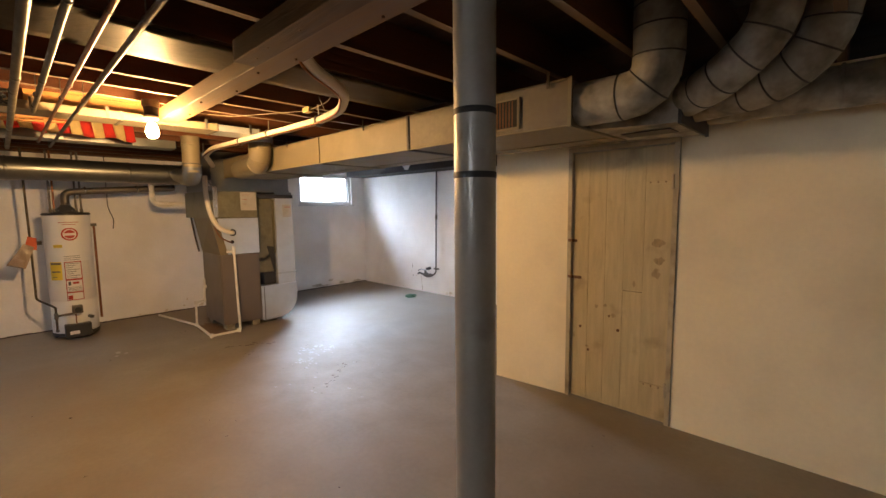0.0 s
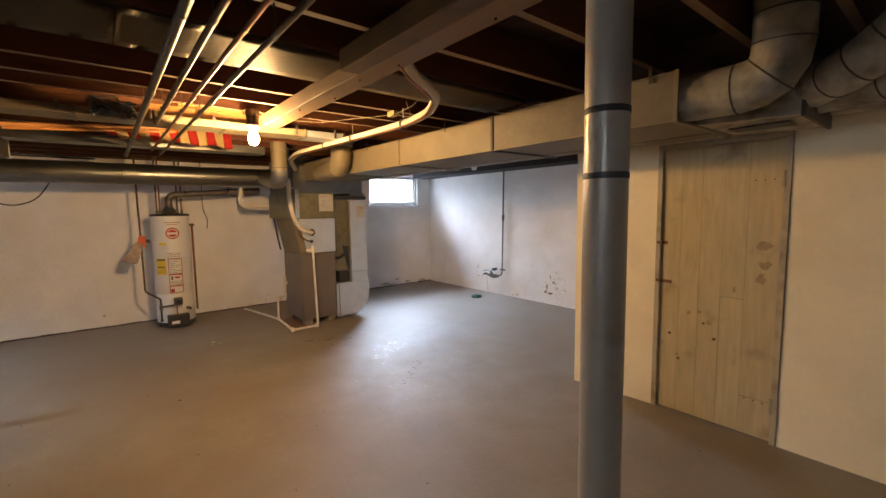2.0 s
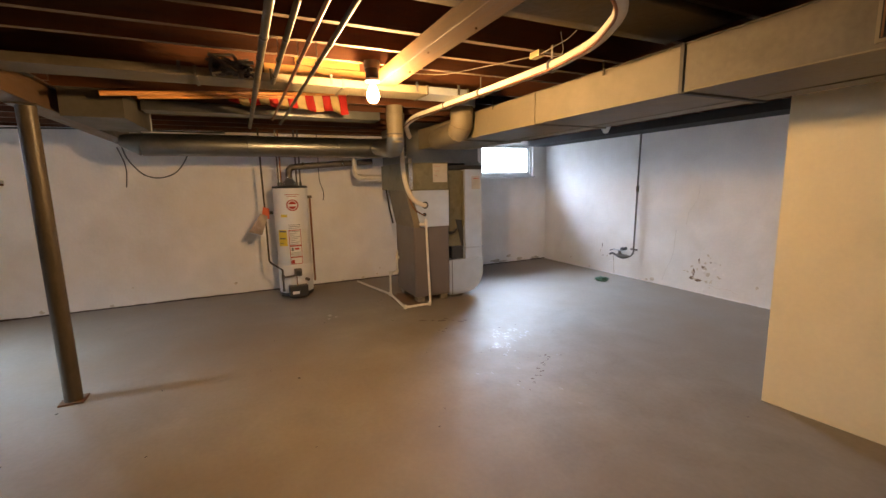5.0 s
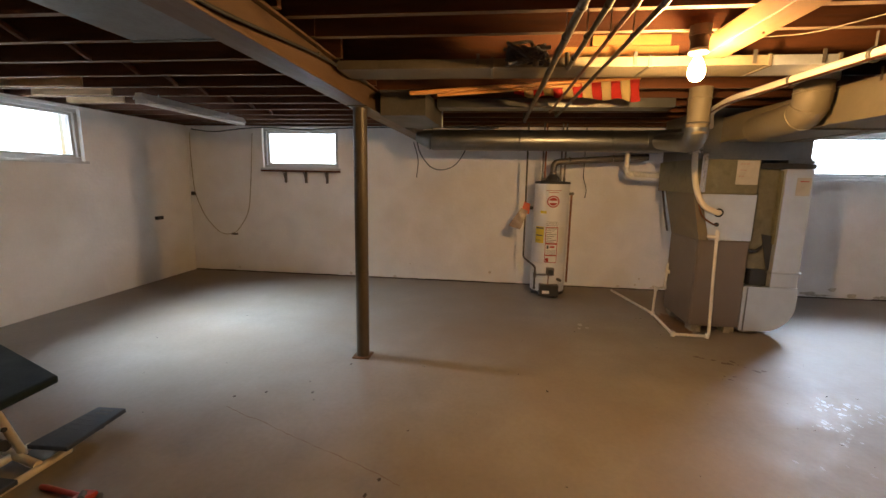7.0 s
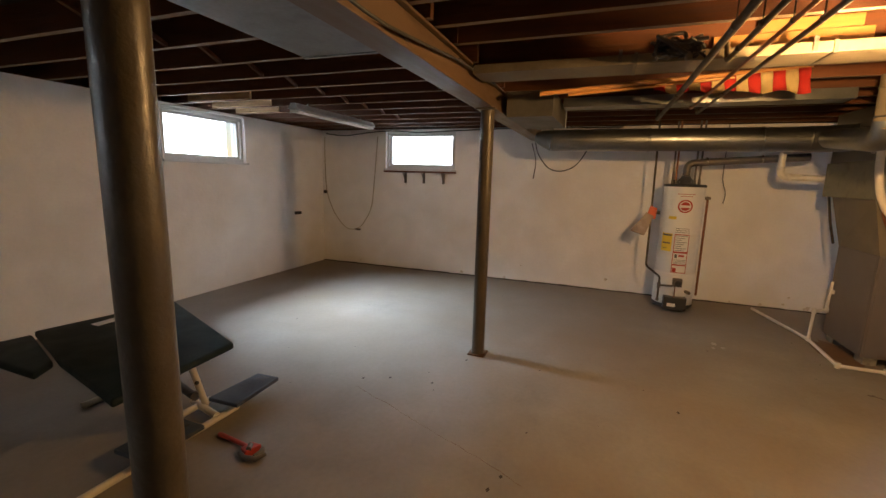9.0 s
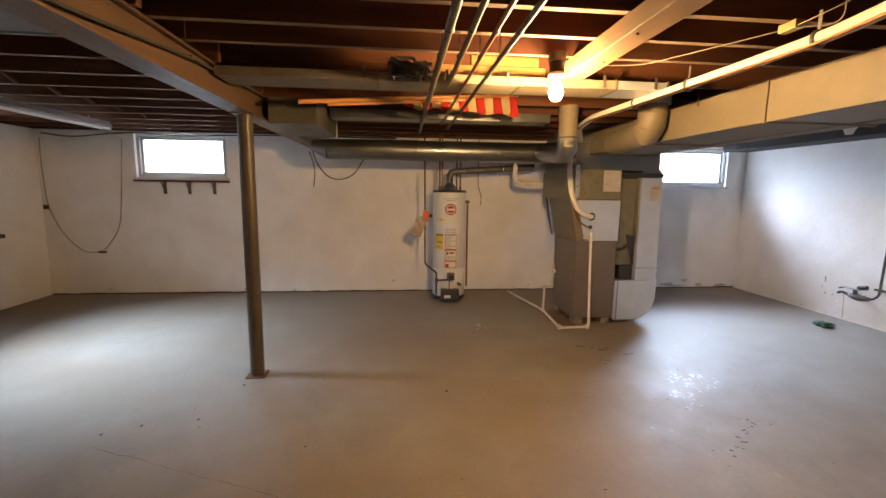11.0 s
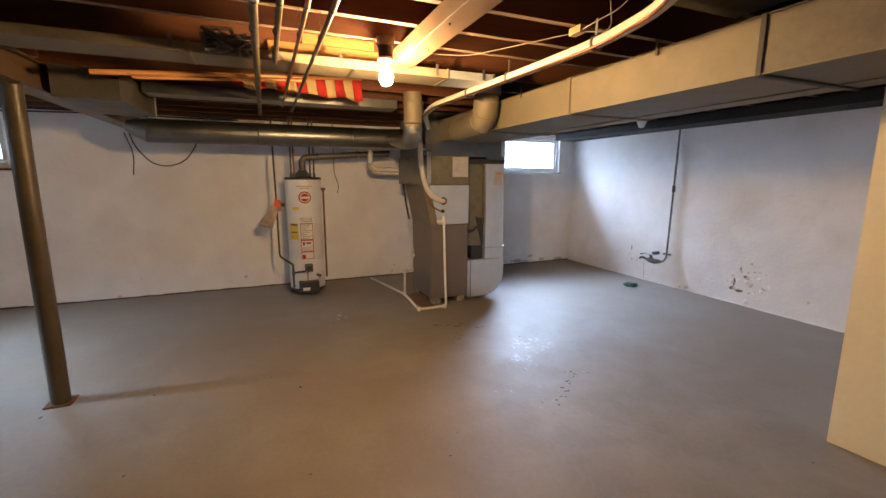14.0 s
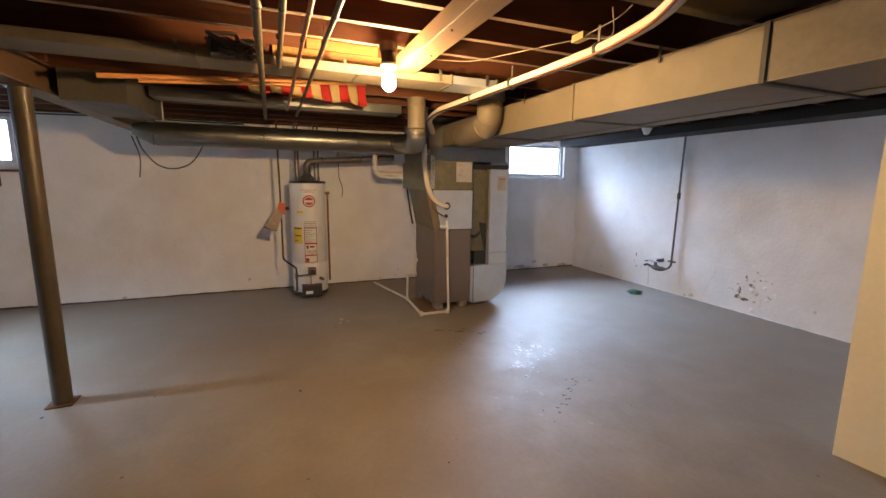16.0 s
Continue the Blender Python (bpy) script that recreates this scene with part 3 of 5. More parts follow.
for x in xs[1:]:
    bm = bmesh.new()
    box(bm, x - 0.011, x + 0.011, DY0 - 0.009, DY0 + 0.004, DZ0 - 0.009, DZ1 + 0.008, bevel=0.002)
    box(bm, x - 0.014, x + 0.014, DY0 + 0.004, DY1, DZ0 - 0.012, DZ0 + 0.002, bevel=0.002)
    part("joint_cleat", bm, SEAM if abs(x + 1.24) < 0.01 else DUCT_TAN, trunk)
for x in (-1.75, -3.0, -0.15):
    part("hanger_strap", bm_box(x - 0.008, x + 0.008, DY0 - 0.013, DY0 - 0.0095, DZ1 - 0.03, DZ1 + 0.05, bevel=0.001), CONDUIT, trunk, "bare metal hanger strap")
grille = part("register", bm_box(-0.51, -0.325, DY0 - 0.012, DY0 - 0.0005, 1.985, 2.155, bevel=0.003), DUCT_TAN, trunk, "tan louvred register")
# Near-black plate painted in for the shaded duct interior behind the slats.
part("dark_opening", bm_box(-0.497, -0.338, DY0 - 0.0145, DY0 - 0.0122, 1.998, 2.143), SHADE_BLACK, grille)
for i in range(7):
    x = -0.492 + i * 0.0205
    part("slat", bm_box(x, x + 0.006, DY0 - 0.017, DY0 - 0.0147, 2.0, 2.14), RUST, grille)

# reducer and smaller trunk beyond the last joint
bm = bmesh.new()
hexa(bm, [(-0.028, 2.80, 1.968), (0.37, 2.95, 1.975), (0.37, 3.52, 1.975), (-0.028, DY1, 1.968)], [(-0.028, 2.80, 2.19), (0.37, 2.95, 2.19), (0.37, 3.52, 2.19), (-0.028, DY1, 2.19)])
red = part("reducer", bm, DUCT_GREY, trunk, "dusty grey tapered duct piece")
part("patch_plate", bm_box(0.04, 0.30, 3.05, 3.2, 1.962, 1.9675, bevel=0.001), SEAM, red)
part("end_lip", bm_box(0.362, 0.378, 2.942, 3.528, 1.966, 2.196, bevel=0.002), SEAM, red)
part("long_pipe", bm_tube([(0.38, 3.50, 2.135), (3.2, 3.50, 2.15)], 0.105, 28), DUCT_GREY, trunk, "dusty grey round pipe along the wall top")
for x in (0.95, 1.6, 2.4):
    part("seam_ring", ring((x, 3.50, 2.14), (1, 0, 0), 0.105, 0.02), DUCT_GREY, trunk)


def gored(name, pts, r, mat, at, label, rings=True, bend=0.16, steps=4):
    """A round duct run with segmented bends and raised seams."""
    d = thing(name, at, label, "duct", group="round branch ducts")
    path = fillet(pts, bend, steps)
    bm = bmesh.new()
    tube(bm, path, r, 28)
    for f in bm.faces:
        f.smooth = True
    part("pipe", bm, mat, d)
    if rings:
        last = None
        for i in range(1, len(path) - 1):
            if last is None or (path[i] - last).length > 0.07:
                part("seam_ring", ring(path[i], path[i + 1] - path[i - 1], r - 0.002, 0.010), SEAM, d)
                last = path[i]
    return d


gored("branch_duct", [(-0.035, 2.69, 2.082), (0.34, 2.69, 2.082), (0.345, 2.67, 2.40), (0.345, 2.67, 2.49)], 0.109, DUCT_GREY, (0.34, 2.69, 2.08), "dusty grey round elbow duct rising to the joists")
gored("branch_duct", [(0.38, 3.02, 2.10), (0.56, 2.84, 2.12), (0.74, 2.80, 2.27), (0.765, 2.79, 2.49)], 0.092, DUCT_GREY, (0.7, 2.92, 2.09), "dusty grey round elbow duct rising to the joists")
gored("branch_duct", [(0.38, 3.22, 2.10), (0.72, 3.05, 2.10), (0.89, 3.0, 2.22), (0.94, 2.97, 2.49)], 0.092, DUCT_GREY, (0.9, 3.0, 2.13), "dusty grey round elbow duct rising to the joists")

# flat duct beyond the beam and panned joist bay
flat = thing("flat_duct", (-0.5, -1.1, 2.2), "bare galvanised flat duct against the joists", "duct")
for a, b in ((-2.19, -0.40), (-0.40, 1.4), (1.4, 3.4), (3.4, XE - 0.05)):
    part("section", bm_box(a + 0.001, b - 0.001, -1.44, -0.84, 2.2, 2.308, bevel=0.004), DUCT_SHADE, flat)
    part("joint_cleat", bm_box(a - 0.012, a + 0.012, -1.444, -0.836, 2.194, 2.2985, bevel=0.002), DUCT_SHADE, flat)
def rippled(x0, x1, y0, y1, z):
    """A thin sheet, buckled between its nails where it is not flat, with turned-up edges."""
    bm = bmesh.new()
    n = max(8, int((y1 - y0) / 0.022))
    rows = []
    for i in range(n + 1):
        y = y0 + (y1 - y0) * i / n
        deep = 0.006 if y < 0.85 else 0.0035
        w = deep * math.sin(y * 34 + 1.2 * math.sin(y * 5)) if y < 0.85 else deep * math.sin(y * 9 + 0.6)
        rows.append([bm.verts.new((x0 + (x1 - x0) * k / 6, y, z - 0.004 + (w - 0.004) * math.sin(math.pi * k / 6))) for k in range(7)])
    for a, b in zip(rows, rows[1:]):
        for k in range(6):
            bm.faces.new((a[k], a[k + 1], b[k + 1], b[k])).smooth = True
    bmesh.ops.solidify(bm, geom=list(bm.faces), thickness=0.0015)
    return bm


pan = thing("joist_pan", (-1.3, 1.0, 2.3), "dull tan sheet metal panning closing one joist bay", "duct panel")
for k, (a, b) in enumerate(((-0.63, 0.51), (0.51, 1.66), (1.66, 2.80))):
    part("sheet", rippled(-1.52, -1.075, a + 0.002, b - 0.002, 2.302), PAN, pan)

stack = thing("wall_stack_duct", (-3.0, 1.0, 2.24), "pale flat sheet metal duct under the joists", "duct")
for a, b in ((-0.655, 0.33), (0.332, 1.25), (1.252, 1.9), (1.902, 2.26)):
    part("section", bm_box(-3.15, -2.89, a, b, 2.228, 2.283, bevel=0.004), DUCT_DIMMED if b < 0.4 else STACK_PALE if b < 1.95 else GALV, stack)
    part("joint_cleat", bm_box(-3.156, -2.884, b - 0.014, b + 0.004, 2.222, 2.289, bevel=0.002), DUCT_DIMMED, stack)
    part("hanger_strap", bm_box(-2.888, -2.884, b - 0.10, b - 0.08, 2.235, TOP, bevel=0.001), IRON, stack)

bend = thing("elbow_duct", (-3.33, 2.42, 2.0), "cream painted round duct elbow into the plenum", "duct")
path = fillet([(-3.37, 2.455, 2.306), (-3.37, 2.455, 2.035), (-4.1, 2.54, 2.02)], 0.15, 5)
part("pipe", bm_tube(path, 0.108, 28), DUCT_TAN, bend)
for i in (1, 3, 5):
    part("seam_ring", ring(path[i], path[i + 1] - path[i - 1], 0.108, 0.012), DUCT_TAN, bend)
part("collar", bm_tube([(-3.37, 2.455, 2.235), (-3.37, 2.455, 2.3075)], 0.125, 28), GALV, bend)

run = thing("round_duct", (-5.5, 0.9, 2.03), "long dull galvanised round duct along the wall", "duct")
RX, RZ, RR = -5.52, 2.035, 0.125
cuts = [-0.42, 0.65, 1.72, 2.12]
for a, b in zip(cuts, cuts[1:]):
    part("pipe", bm_tube([(RX, a, RZ), (RX, b - 0.002, RZ)], RR, 36), GALV_DARK, run)
    part("seam_ring", ring((RX, b, RZ), (0, 1, 0), RR, 0.03), GALV_DARK, run)
path = fillet([(RX, 2.10, RZ), (RX, 2.28, RZ), (-5.3, 2.44, RZ)], 0.12, 4)
part("elbow", bm_tube(path, 0.128, 28), GALV_DARK, run)
bm = bmesh.new()
hexa(bm, [(-3.85, -0.63, 2.085), (-3.85, -0.24, 2.085), (-4.85, -0.22, 2.10), (-4.85, -0.63, 2.10)], [(-3.85, -0.63, 2.296), (-3.85, -0.24, 2.296), (-4.85, -0.22, 2.30), (-4.85, -0.63, 2.30)])
boot = part("boot", bm, DUCT_DARK, run, "dark dusty rectangular end boot")
part("end_cap", bm_tube([(RX, -0.62, RZ + 0.04), (RX, -0.56, RZ + 0.03), (RX, -0.42, RZ)], [0.06, 0.085, RR * 1.01], 36), GALV_DARK, run)
part("collar", bm_box(-5.44, -4.86, -0.60, -0.40, 2.15, 2.28, bevel=0.01), DUCT_DARK, run)
part("corner_trim", bm_box(-4.858, -4.842, -0.228, -0.212, 2.095, 2.303, bevel=0.002), GALV, boot)
solid("flat_branch_duct", bm_box(-4.52, -4.30, -0.2, 1.95, 2.225, 2.308, bevel=0.004), GALV_DARK, "dull flat sheet metal duct below the joists", "duct", at=(-4.4, 0.9, 2.22))

# ---- furnace ----
FX0, FX1, FY0, FY1 = -5.42, -4.735, 2.475, 2.965
furnace = thing("furnace", (-5.08, 2.72, 0), "taupe gas furnace with galvanised coil case and plenum", "furnace")
cab = part("cabinet", bm_box(FX0, FX1, FY0, FY1, 0.07, 0.985, bevel=0.008), CABINET, furnace, "taupe enamelled steel cabinet")
part("access_panel", bm_box(FX1 + 0.0005, FX1 + 0.008, FY0 + 0.015, FY1 - 0.015, 0.09, 0.968, bevel=0.003), CABINET, cab)
part("side_panel", bm_box(FX0 + 0.02, FX1 - 0.02, FY0 - 0.006, FY0 - 0.0005, 0.09, 0.968, bevel=0.002), CABINET, cab)
for x, y in ((FX0 + 0.08, FY0 + 0.08), (FX1 - 0.08, FY0 + 0.08), (FX0 + 0.08, FY1 - 0.08), (FX1 - 0.08, FY1 - 0.08)):
    part("block", bm_box(x - 0.07, x + 0.07, y - 0.05, y + 0.05, 0.0, 0.069, bevel=0.006), DUCT_GREY, furnace, "concrete support block")
bm = bmesh.new()
hexa(bm, [(FX0, FY0, 0.987), (FX1 + 0.002, FY0, 0.987), (FX1 + 0.002, FY1, 0.987), (FX0, FY1, 0.987)], [(FX0 - 0.27, FY0 - 0.01, 1.46), (FX1 + 0.004, FY0 - 0.10, 1.46), (FX1 + 0.004, FY1 + 0.005, 1.46), (FX0 - 0.27, FY1 + 0.005, 1.46)])
coil = part("coil_case", bm, DUCT_TAN, furnace, "flared tan coil case")
bm = bmesh.new()
hexa(bm, [(FX1 + 0.006, FY0 + 0.09, 0.99), (FX1 + 0.014, FY0 + 0.09, 0.99), (FX1 + 0.014, FY1, 0.99), (FX1 + 0.006, FY1, 0.99)], [(FX1 + 0.006, FY0 - 0.02, 1.455), (FX1 + 0.014, FY0 - 0.02, 1.455), (FX1 + 0.014, FY1 + 0.003, 1.455), (FX1 + 0.006, FY1 + 0.003, 1.455)])
part("front_panel", bm, COIL_CASE, coil, "bright grey front panel")
plen = part("plenum", bm_box(FX0 - 0.27, FX1 + 0.003, FY0 - 0.1, FY1 + 0.005, 1.462, 1.80, bevel=0.004), PLENUM_TAN, furnace, "dull olive tan sheet metal plenum")
part("plenum_front", bm_box(FX1 + 0.0035, FX1 + 0.009, FY0 - 0.05, FY1, 1.466, 1.795, bevel=0.002), PLENUM_TAN, plen)
part("corner_tape", bm_box(FX1 + 0.0095, FX1 + 0.013, FY0 - 0.055, FY0 - 0.0, 1.47, 1.86, bevel=0.002), FOIL, plen, "shiny crumpled foil tape")
part("notice", bm_box(FX1 + 0.0095, FX1 + 0.012, 2.75, 2.955, 1.555, 1.79, bevel=0.001), DUSTY_PAPER, plen, "dusty printed notice sheet")
for i in range(3):
    part("print_line", bm_box(FX1 + 0.0122, FX1 + 0.0128, 2.775, 2.86 - 0.02 * (i % 3), 1.755 - i * 0.06, 1.758 - i * 0.06), RED, plen)
bonnet = part("bonnet", bm_box(FX0 - 0.3, FX1 - 0.002, 2.41, 3.42, 1.802, 2.29, bevel=0.004), GALV_DARK, furnace, "dark galvanised bonnet")
part("bonnet_cleat", bm_box(FX1 - 0.0015, FX1 + 0.004, 2.40, 3.43, 1.80, 1.818, bevel=0.002), GALV_DARK, bonnet)
part("patch", bm_box(-5.0, FX1 + 0.03, 2.405, 2.409, 1.86, 1.93, bevel=0.001), FOIL, bonnet)

# return drop beside the furnace
ret = thing("return_duct", (-5.0, 3.3, 0), "bright galvanised return air drop with rounded boot", "duct")
part("drop", bm_box(-5.33, -4.737, 3.215, 3.47, 0.52, 1.715, bevel=0.006), COIL_CASE, ret)
part("upper_drop", bm_box(-5.33, -4.737, 3.215, 3.46, 1.77, 1.80, bevel=0.002), GALV_DARK, ret)
part("seal_band", bm_box(-5.335, -4.73, 2.975, 3.476, 1.717, 1.768, bevel=0.003), BLACK_TAPE, ret, "black flexible seal band")
bm = bmesh.new()
prof = [(2.968, 0.045), (3.20, 0.045)] + [(3.20 + 0.285 * math.sin(a), 0.33 - 0.285 * math.cos(a)) for a in (math.pi / 2 * k / 8 for k in range(1, 9))] + [(3.485, 0.518), (2.968, 0.518)]
for x in (-5.33, -4.732):
    bm.faces.new([bm.verts.new((x, y, z)) for y, z in prof])
bm.verts.ensure_lookup_table()
n = len(prof)
for i in range(n):
    bm.faces.new((bm.verts[i], bm.verts[(i + 1) % n], bm.verts[n + (i + 1) % n], bm.verts[n + i]))
bt = part("boot", bm, COIL_CASE, ret)
part("joint_cleat", bm_box(-5.335, -4.727, 3.205, 3.492, 0.66, 0.68, bevel=0.003), GALV, ret)
part("joint_cleat", bm_box(-4.731, -4.726, 3.0, 3.012, 0.05, 0.51, bevel=0.001), GALV_DARK, bt)
part("tag", bm_box(-4.7365, -4.734, 3.32, 3.45, 1.455, 1.63, bevel=0.001), DUSTY_PAPER, ret, "tan printed service tag")
part("tag_print", bm_box(-4.7335, -4.733, 3.35, 3.43, 1.59, 1.60), RED, ret)
part("filler_panel", bm_box(-4.83, -4.815, 2.97, 3.212, 0.695, 1.714, bevel=0.002), PLENUM_TAN, ret, "olive tan filler panel")
part("filler_fold", bm_box(-4.814, -4.765, 3.198, 3.2135, 0.96, 1.70, bevel=0.003), PLENUM_TAN, ret)
bm = bmesh.new()
hexa(bm, [(-4.80, 3.19, 0.69), (-4.80, 3.212, 0.69), (-4.79, 3.212, 0.69), (-4.79, 3.19, 0.69)], [(-4.80, 3.10, 1.06), (-4.80, 3.212, 1.04), (-4.79, 3.212, 1.04), (-4.79, 3.10, 1.06)])
part("filter_flap", bm, BLACK, ret, "black filter slot flap")
# Solid black block put in for the shade of the pit below the filler panel.
part("filter_slot", bm_box(-4.98, -4.80, 3.05, 3.213, 0.5195, 0.69, bevel=0.003), BLACK, ret, "solid black block standing for the shaded pit")
part("block", bm_box(-5.2, -4.8, 3.02, 3.2, 0.0, 0.044, bevel=0.006), DUCT_GREY, ret, "concrete support block")

# condensate line and refrigerant lines
fgas = thing("furnace_gas_pipe", (-4.78, 2.97, 0.9), "black iron gas pipe elbow entering the furnace side", "pipe")
part("run", bm_tube([(-4.78, 2.967, 0.885), (-4.78, 3.06, 0.885), (-4.785, 3.10, 0.92), (-4.813, 3.13, 0.93)], 0.014, 12, bend=0.03), BLACK, fgas)
part("elbow", bm_tube([(-4.78, 2.985, 0.885), (-4.78, 3.03, 0.885)], 0.022, 14), BLACK, fgas)
cond = thing("condensate_pipe", (-4.57, 2.3, 0.0), "white plastic condensate drain line across the floor", "pipe")
R = 0.0155
part("floor_run", bm_tube([(-6.3, 2.10, 0.02), (-5.26, 2.30, 0.02), (-4.56, 2.255, 0.02), (-4.56, 2.575, 0.02), (-4.56, 2.60, 0.03), (-4.63, 2.61, 0.60), (-4.66, 2.61, 1.10)], R, 12, bend=0.03), PVC, cond)
part("branch", bm_tube([(-5.26, 2.30, 0.02), (-5.24, 2.30, 0.325), (-5.35, 2.44, 0.325), (-5.35, 2.452, 0.62)], R * 0.9, 12, bend=0.02), PVC, cond)
for p in ((-5.26, 2.30, 0.02), (-4.56, 2.255, 0.02), (-4.56, 2.585, 0.02), (-5.24, 2.30, 0.325), (-5.35, 2.44, 0.325)):
    part("fitting", bm_tube([(p[0], p[1], max(0.0, p[2] - 0.02)), (p[0], p[1], p[2] + 0.028)], R * 1.35, 12), PVC, cond)
part("tee", bm_tube([(-4.70, 2.54, 1.03), (-4.64, 2.61, 1.03)], R * 1.2, 12), PVC, cond)
part("tee", bm_tube([(-4.645, 2.61, 0.99), (-4.655, 2.61, 1.08)], R * 1.4, 12), PVC, cond)
part("clip", bm_box(-5.385, -5.315, 2.436, 2.47, 0.50, 0.54, bevel=0.004), PVC, cond)

lines = thing("refrigerant_line", (-2.0, 2.2, 2.2), "cream sleeved refrigerant lines hung below the joists", "pipe")
main = [(-0.78, 1.50, 2.30), (-0.85, 1.62, 2.22), (-1.02, 1.92, 2.19), (-1.36, 2.12, 2.19), (-1.75, 2.21, 2.195), (-2.2, 2.22, 2.20), (-3.0, 2.19, 2.20), (-3.78, 2.14, 2.195), (-4.2, 2.20, 2.17), (-4.6, 2.40, 2.10)]
part("sleeve", bm_tube(main, 0.028, 14, bend=0.14, steps=7), FOAM, lines)
part("copper_line", bm_tube([(x, y - 0.028, z - 0.026) for x, y, z in main[:-1]], 0.007, 10, bend=0.12, steps=7), COPPER, lines, "bare copper line")
drop = [(-4.695, 2.335, 1.98), (-4.69, 2.33, 1.75), (-4.66, 2.36, 1.50), (-4.65, 2.44, 1.33), (-4.67, 2.60, 1.27), (-4.72, 2.63, 1.27)]
part("drop_sleeve", bm_tube(drop, 0.028, 14, bend=0.12, steps=7), FOAM, lines)
part("drop_copper", bm_tube([(-4.66, 2.40, 1.36), (-4.65, 2.44, 1.23), (-4.69, 2.58, 1.15), (-4.72, 2.62, 1.15)], 0.008, 10, bend=0.08), COPPER, lines, "bare copper line")
for x, y, z in ((-1.8, 2.21, 2.195), (-2.6, 2.205, 2.2), (-3.15, 2.185, 2.2)):
    s = part("strap", ring((x, y, z), (1, 0, 0), 0.034, 0.02), IRON, lines)
    part("strap_tail", bm_box(x - 0.008, x + 0.008, y - 0.002, y + 0.002, z + 0.034, TOP, bevel=0.0005), IRON, s)
part("end_collar", bm_tube([(-4.735, 2.63, 1.27), (-4.715, 2.63, 1.27)], 0.045, 16), BLACK, lines)
part("end_collar", bm_tube([(-4.735, 2.62, 1.15), (-4.71, 2.62, 1.15)], 0.022, 16), BLACK, lines)

vent = thing("vent_pipe", (-5.7, 2.2, 1.7), "white plastic vent pipe beside the furnace", "pipe")
part("pipe", bm_tube([(-5.78, 2.01, 2.0), (-5.78, 2.01, 1.66), (-5.78, 2.49, 1.645), (-5.74, 2.49, 1.47)], 0.033, 16, bend=0.07), PVC, vent)
for p, d in (((-5.78, 2.01, 1.74), (0, 0, 1)), ((-5.78, 2.09, 1.657), (0, 1, 0)), ((-5.78, 2.41, 1.647), (0, 1, 0)), ((-5.76, 2.49, 1.56), (0, 0, 1))):
    part("coupling", ring(p, d, 0.035, 0.045), PVC, vent)
part("flexible_line", bm_tube([(-5.71, 2.44, 1.48), (-5.58, 2.44, 1.2), (-5.45, 2.44, 1.0)], 0.012, 10), CONDUIT, vent)

tanpipe = thing("round_riser", (-3.87, 1.965, 2.0), "cream painted round duct riser by the plenum", "duct")
part("pipe", bm_tube([(-3.87, 1.965, 2.305), (-3.87, 1.965, 1.945)], 0.083, 28), DUCT_TAN, tanpipe)
part("seam_ring", ring((-3.87, 1.965, 2.22), (0, 0, 1), 0.083, 0.014), DUCT_TAN, tanpipe)
part("seam_ring", ring((-3.87, 1.965, 2.03), (0, 0, 1), 0.083, 0.014), SEAM, tanpipe)
part("tail", bm_tube([(-3.87, 1.965, 2.0), (-3.875, 1.965, 1.93), (-3.93, 1.97, 1.90), (-4.1, 1.99, 1.905), (-5.32, 2.22, 2.02)], 0.088, 28), GALV_DARK, tanpipe, "dark galvanised connecting pipe")
solid("hanging_valve", bm_tube([(-4.25, 2.2, 2.306), (-4.25, 2.2, 2.22), (-4.25, 2.2, 2.215), (-4.25, 2.2, 2.17), (-4.25, 2.2, 2.165)], [0.009, 0.009, 0.018, 0.018, 0.008], 12), PVC, "small white pipe stub hanging from the joists", "pipe", at=(-4.25, 2.2, 2.2))

# ---- water heater ----
HX, HY, HR = -6.03, 1.147, 0.228


def wrap(y0, y1, z0, z1, out=0.0015, n=8):
    """A thin sheet that follows the tank's round side."""
    bm = bmesh.new()
    rows = []
    for i in range(n + 1):
        a = math.asin(max(-0.999, min(0.999, (y0 + (y1 - y0) * i / n - HY) / HR)))
        rows.append([bm.verts.new((HX + (HR + o) * math.cos(a), HY + (HR + o) * math.sin(a), z)) for o in (-0.002, out) for z in (z0, z1)])
    for p, q in zip(rows, rows[1:]):
        bm.faces.new((p[2], q[2], q[3], p[3]))
        bm.faces.new((p[0], p[1], q[1], q[0]))
        bm.faces.new((p[1], p[3], q[3], q[1]))
        bm.faces.new((p[0], q[0], q[2], p[2]))
    bm.faces.new(rows[0])
    bm.faces.new(rows[-1][::-1])
    return bm


def wrap_disc(yc, zc, r0, r1, out):
    bm = bmesh.new()
    inner, outer = [], []
    for k in range(28):
        t = 2 * math.pi * k / 28
        for r, keep in ((r0, inner), (r1, outer)):
            y, z = yc + r * math.cos(t), zc + r * math.sin(t)
            a = math.asin((y - HY) / HR)
            keep.append(bm.verts.new((HX + (HR + out) * math.cos(a), HY + (HR + out) * math.sin(a), z)))
    for k in range(28):
        bm.faces.new((inner[k], outer[k], outer[(k + 1) % 28], inner[(k + 1) % 28]))
    return bm


heater = thing("water_heater", (HX, HY, 0), "tall white gas water heater with labels, by the wall", "water heater")
bm = bmesh.new()
lathe(bm, HX, HY, [(HR - 0.02, 0.065), (HR, 0.075), (HR, 0.46), (HR - 0.003, 0.463), (HR - 0.003, 0.467), (HR, 0.47), (HR, 1.52)], 48)
tank = part("tank", bm, ENAMEL, heater)
bm = bmesh.new()
lathe(bm, HX, HY, [(HR + 0.004, 1.518), (HR + 0.006, 1.535), (HR - 0.004, 1.548), (0.08, 1.556)], 48)
part("top_cap", bm, BLACK, heater, "dark top cap")
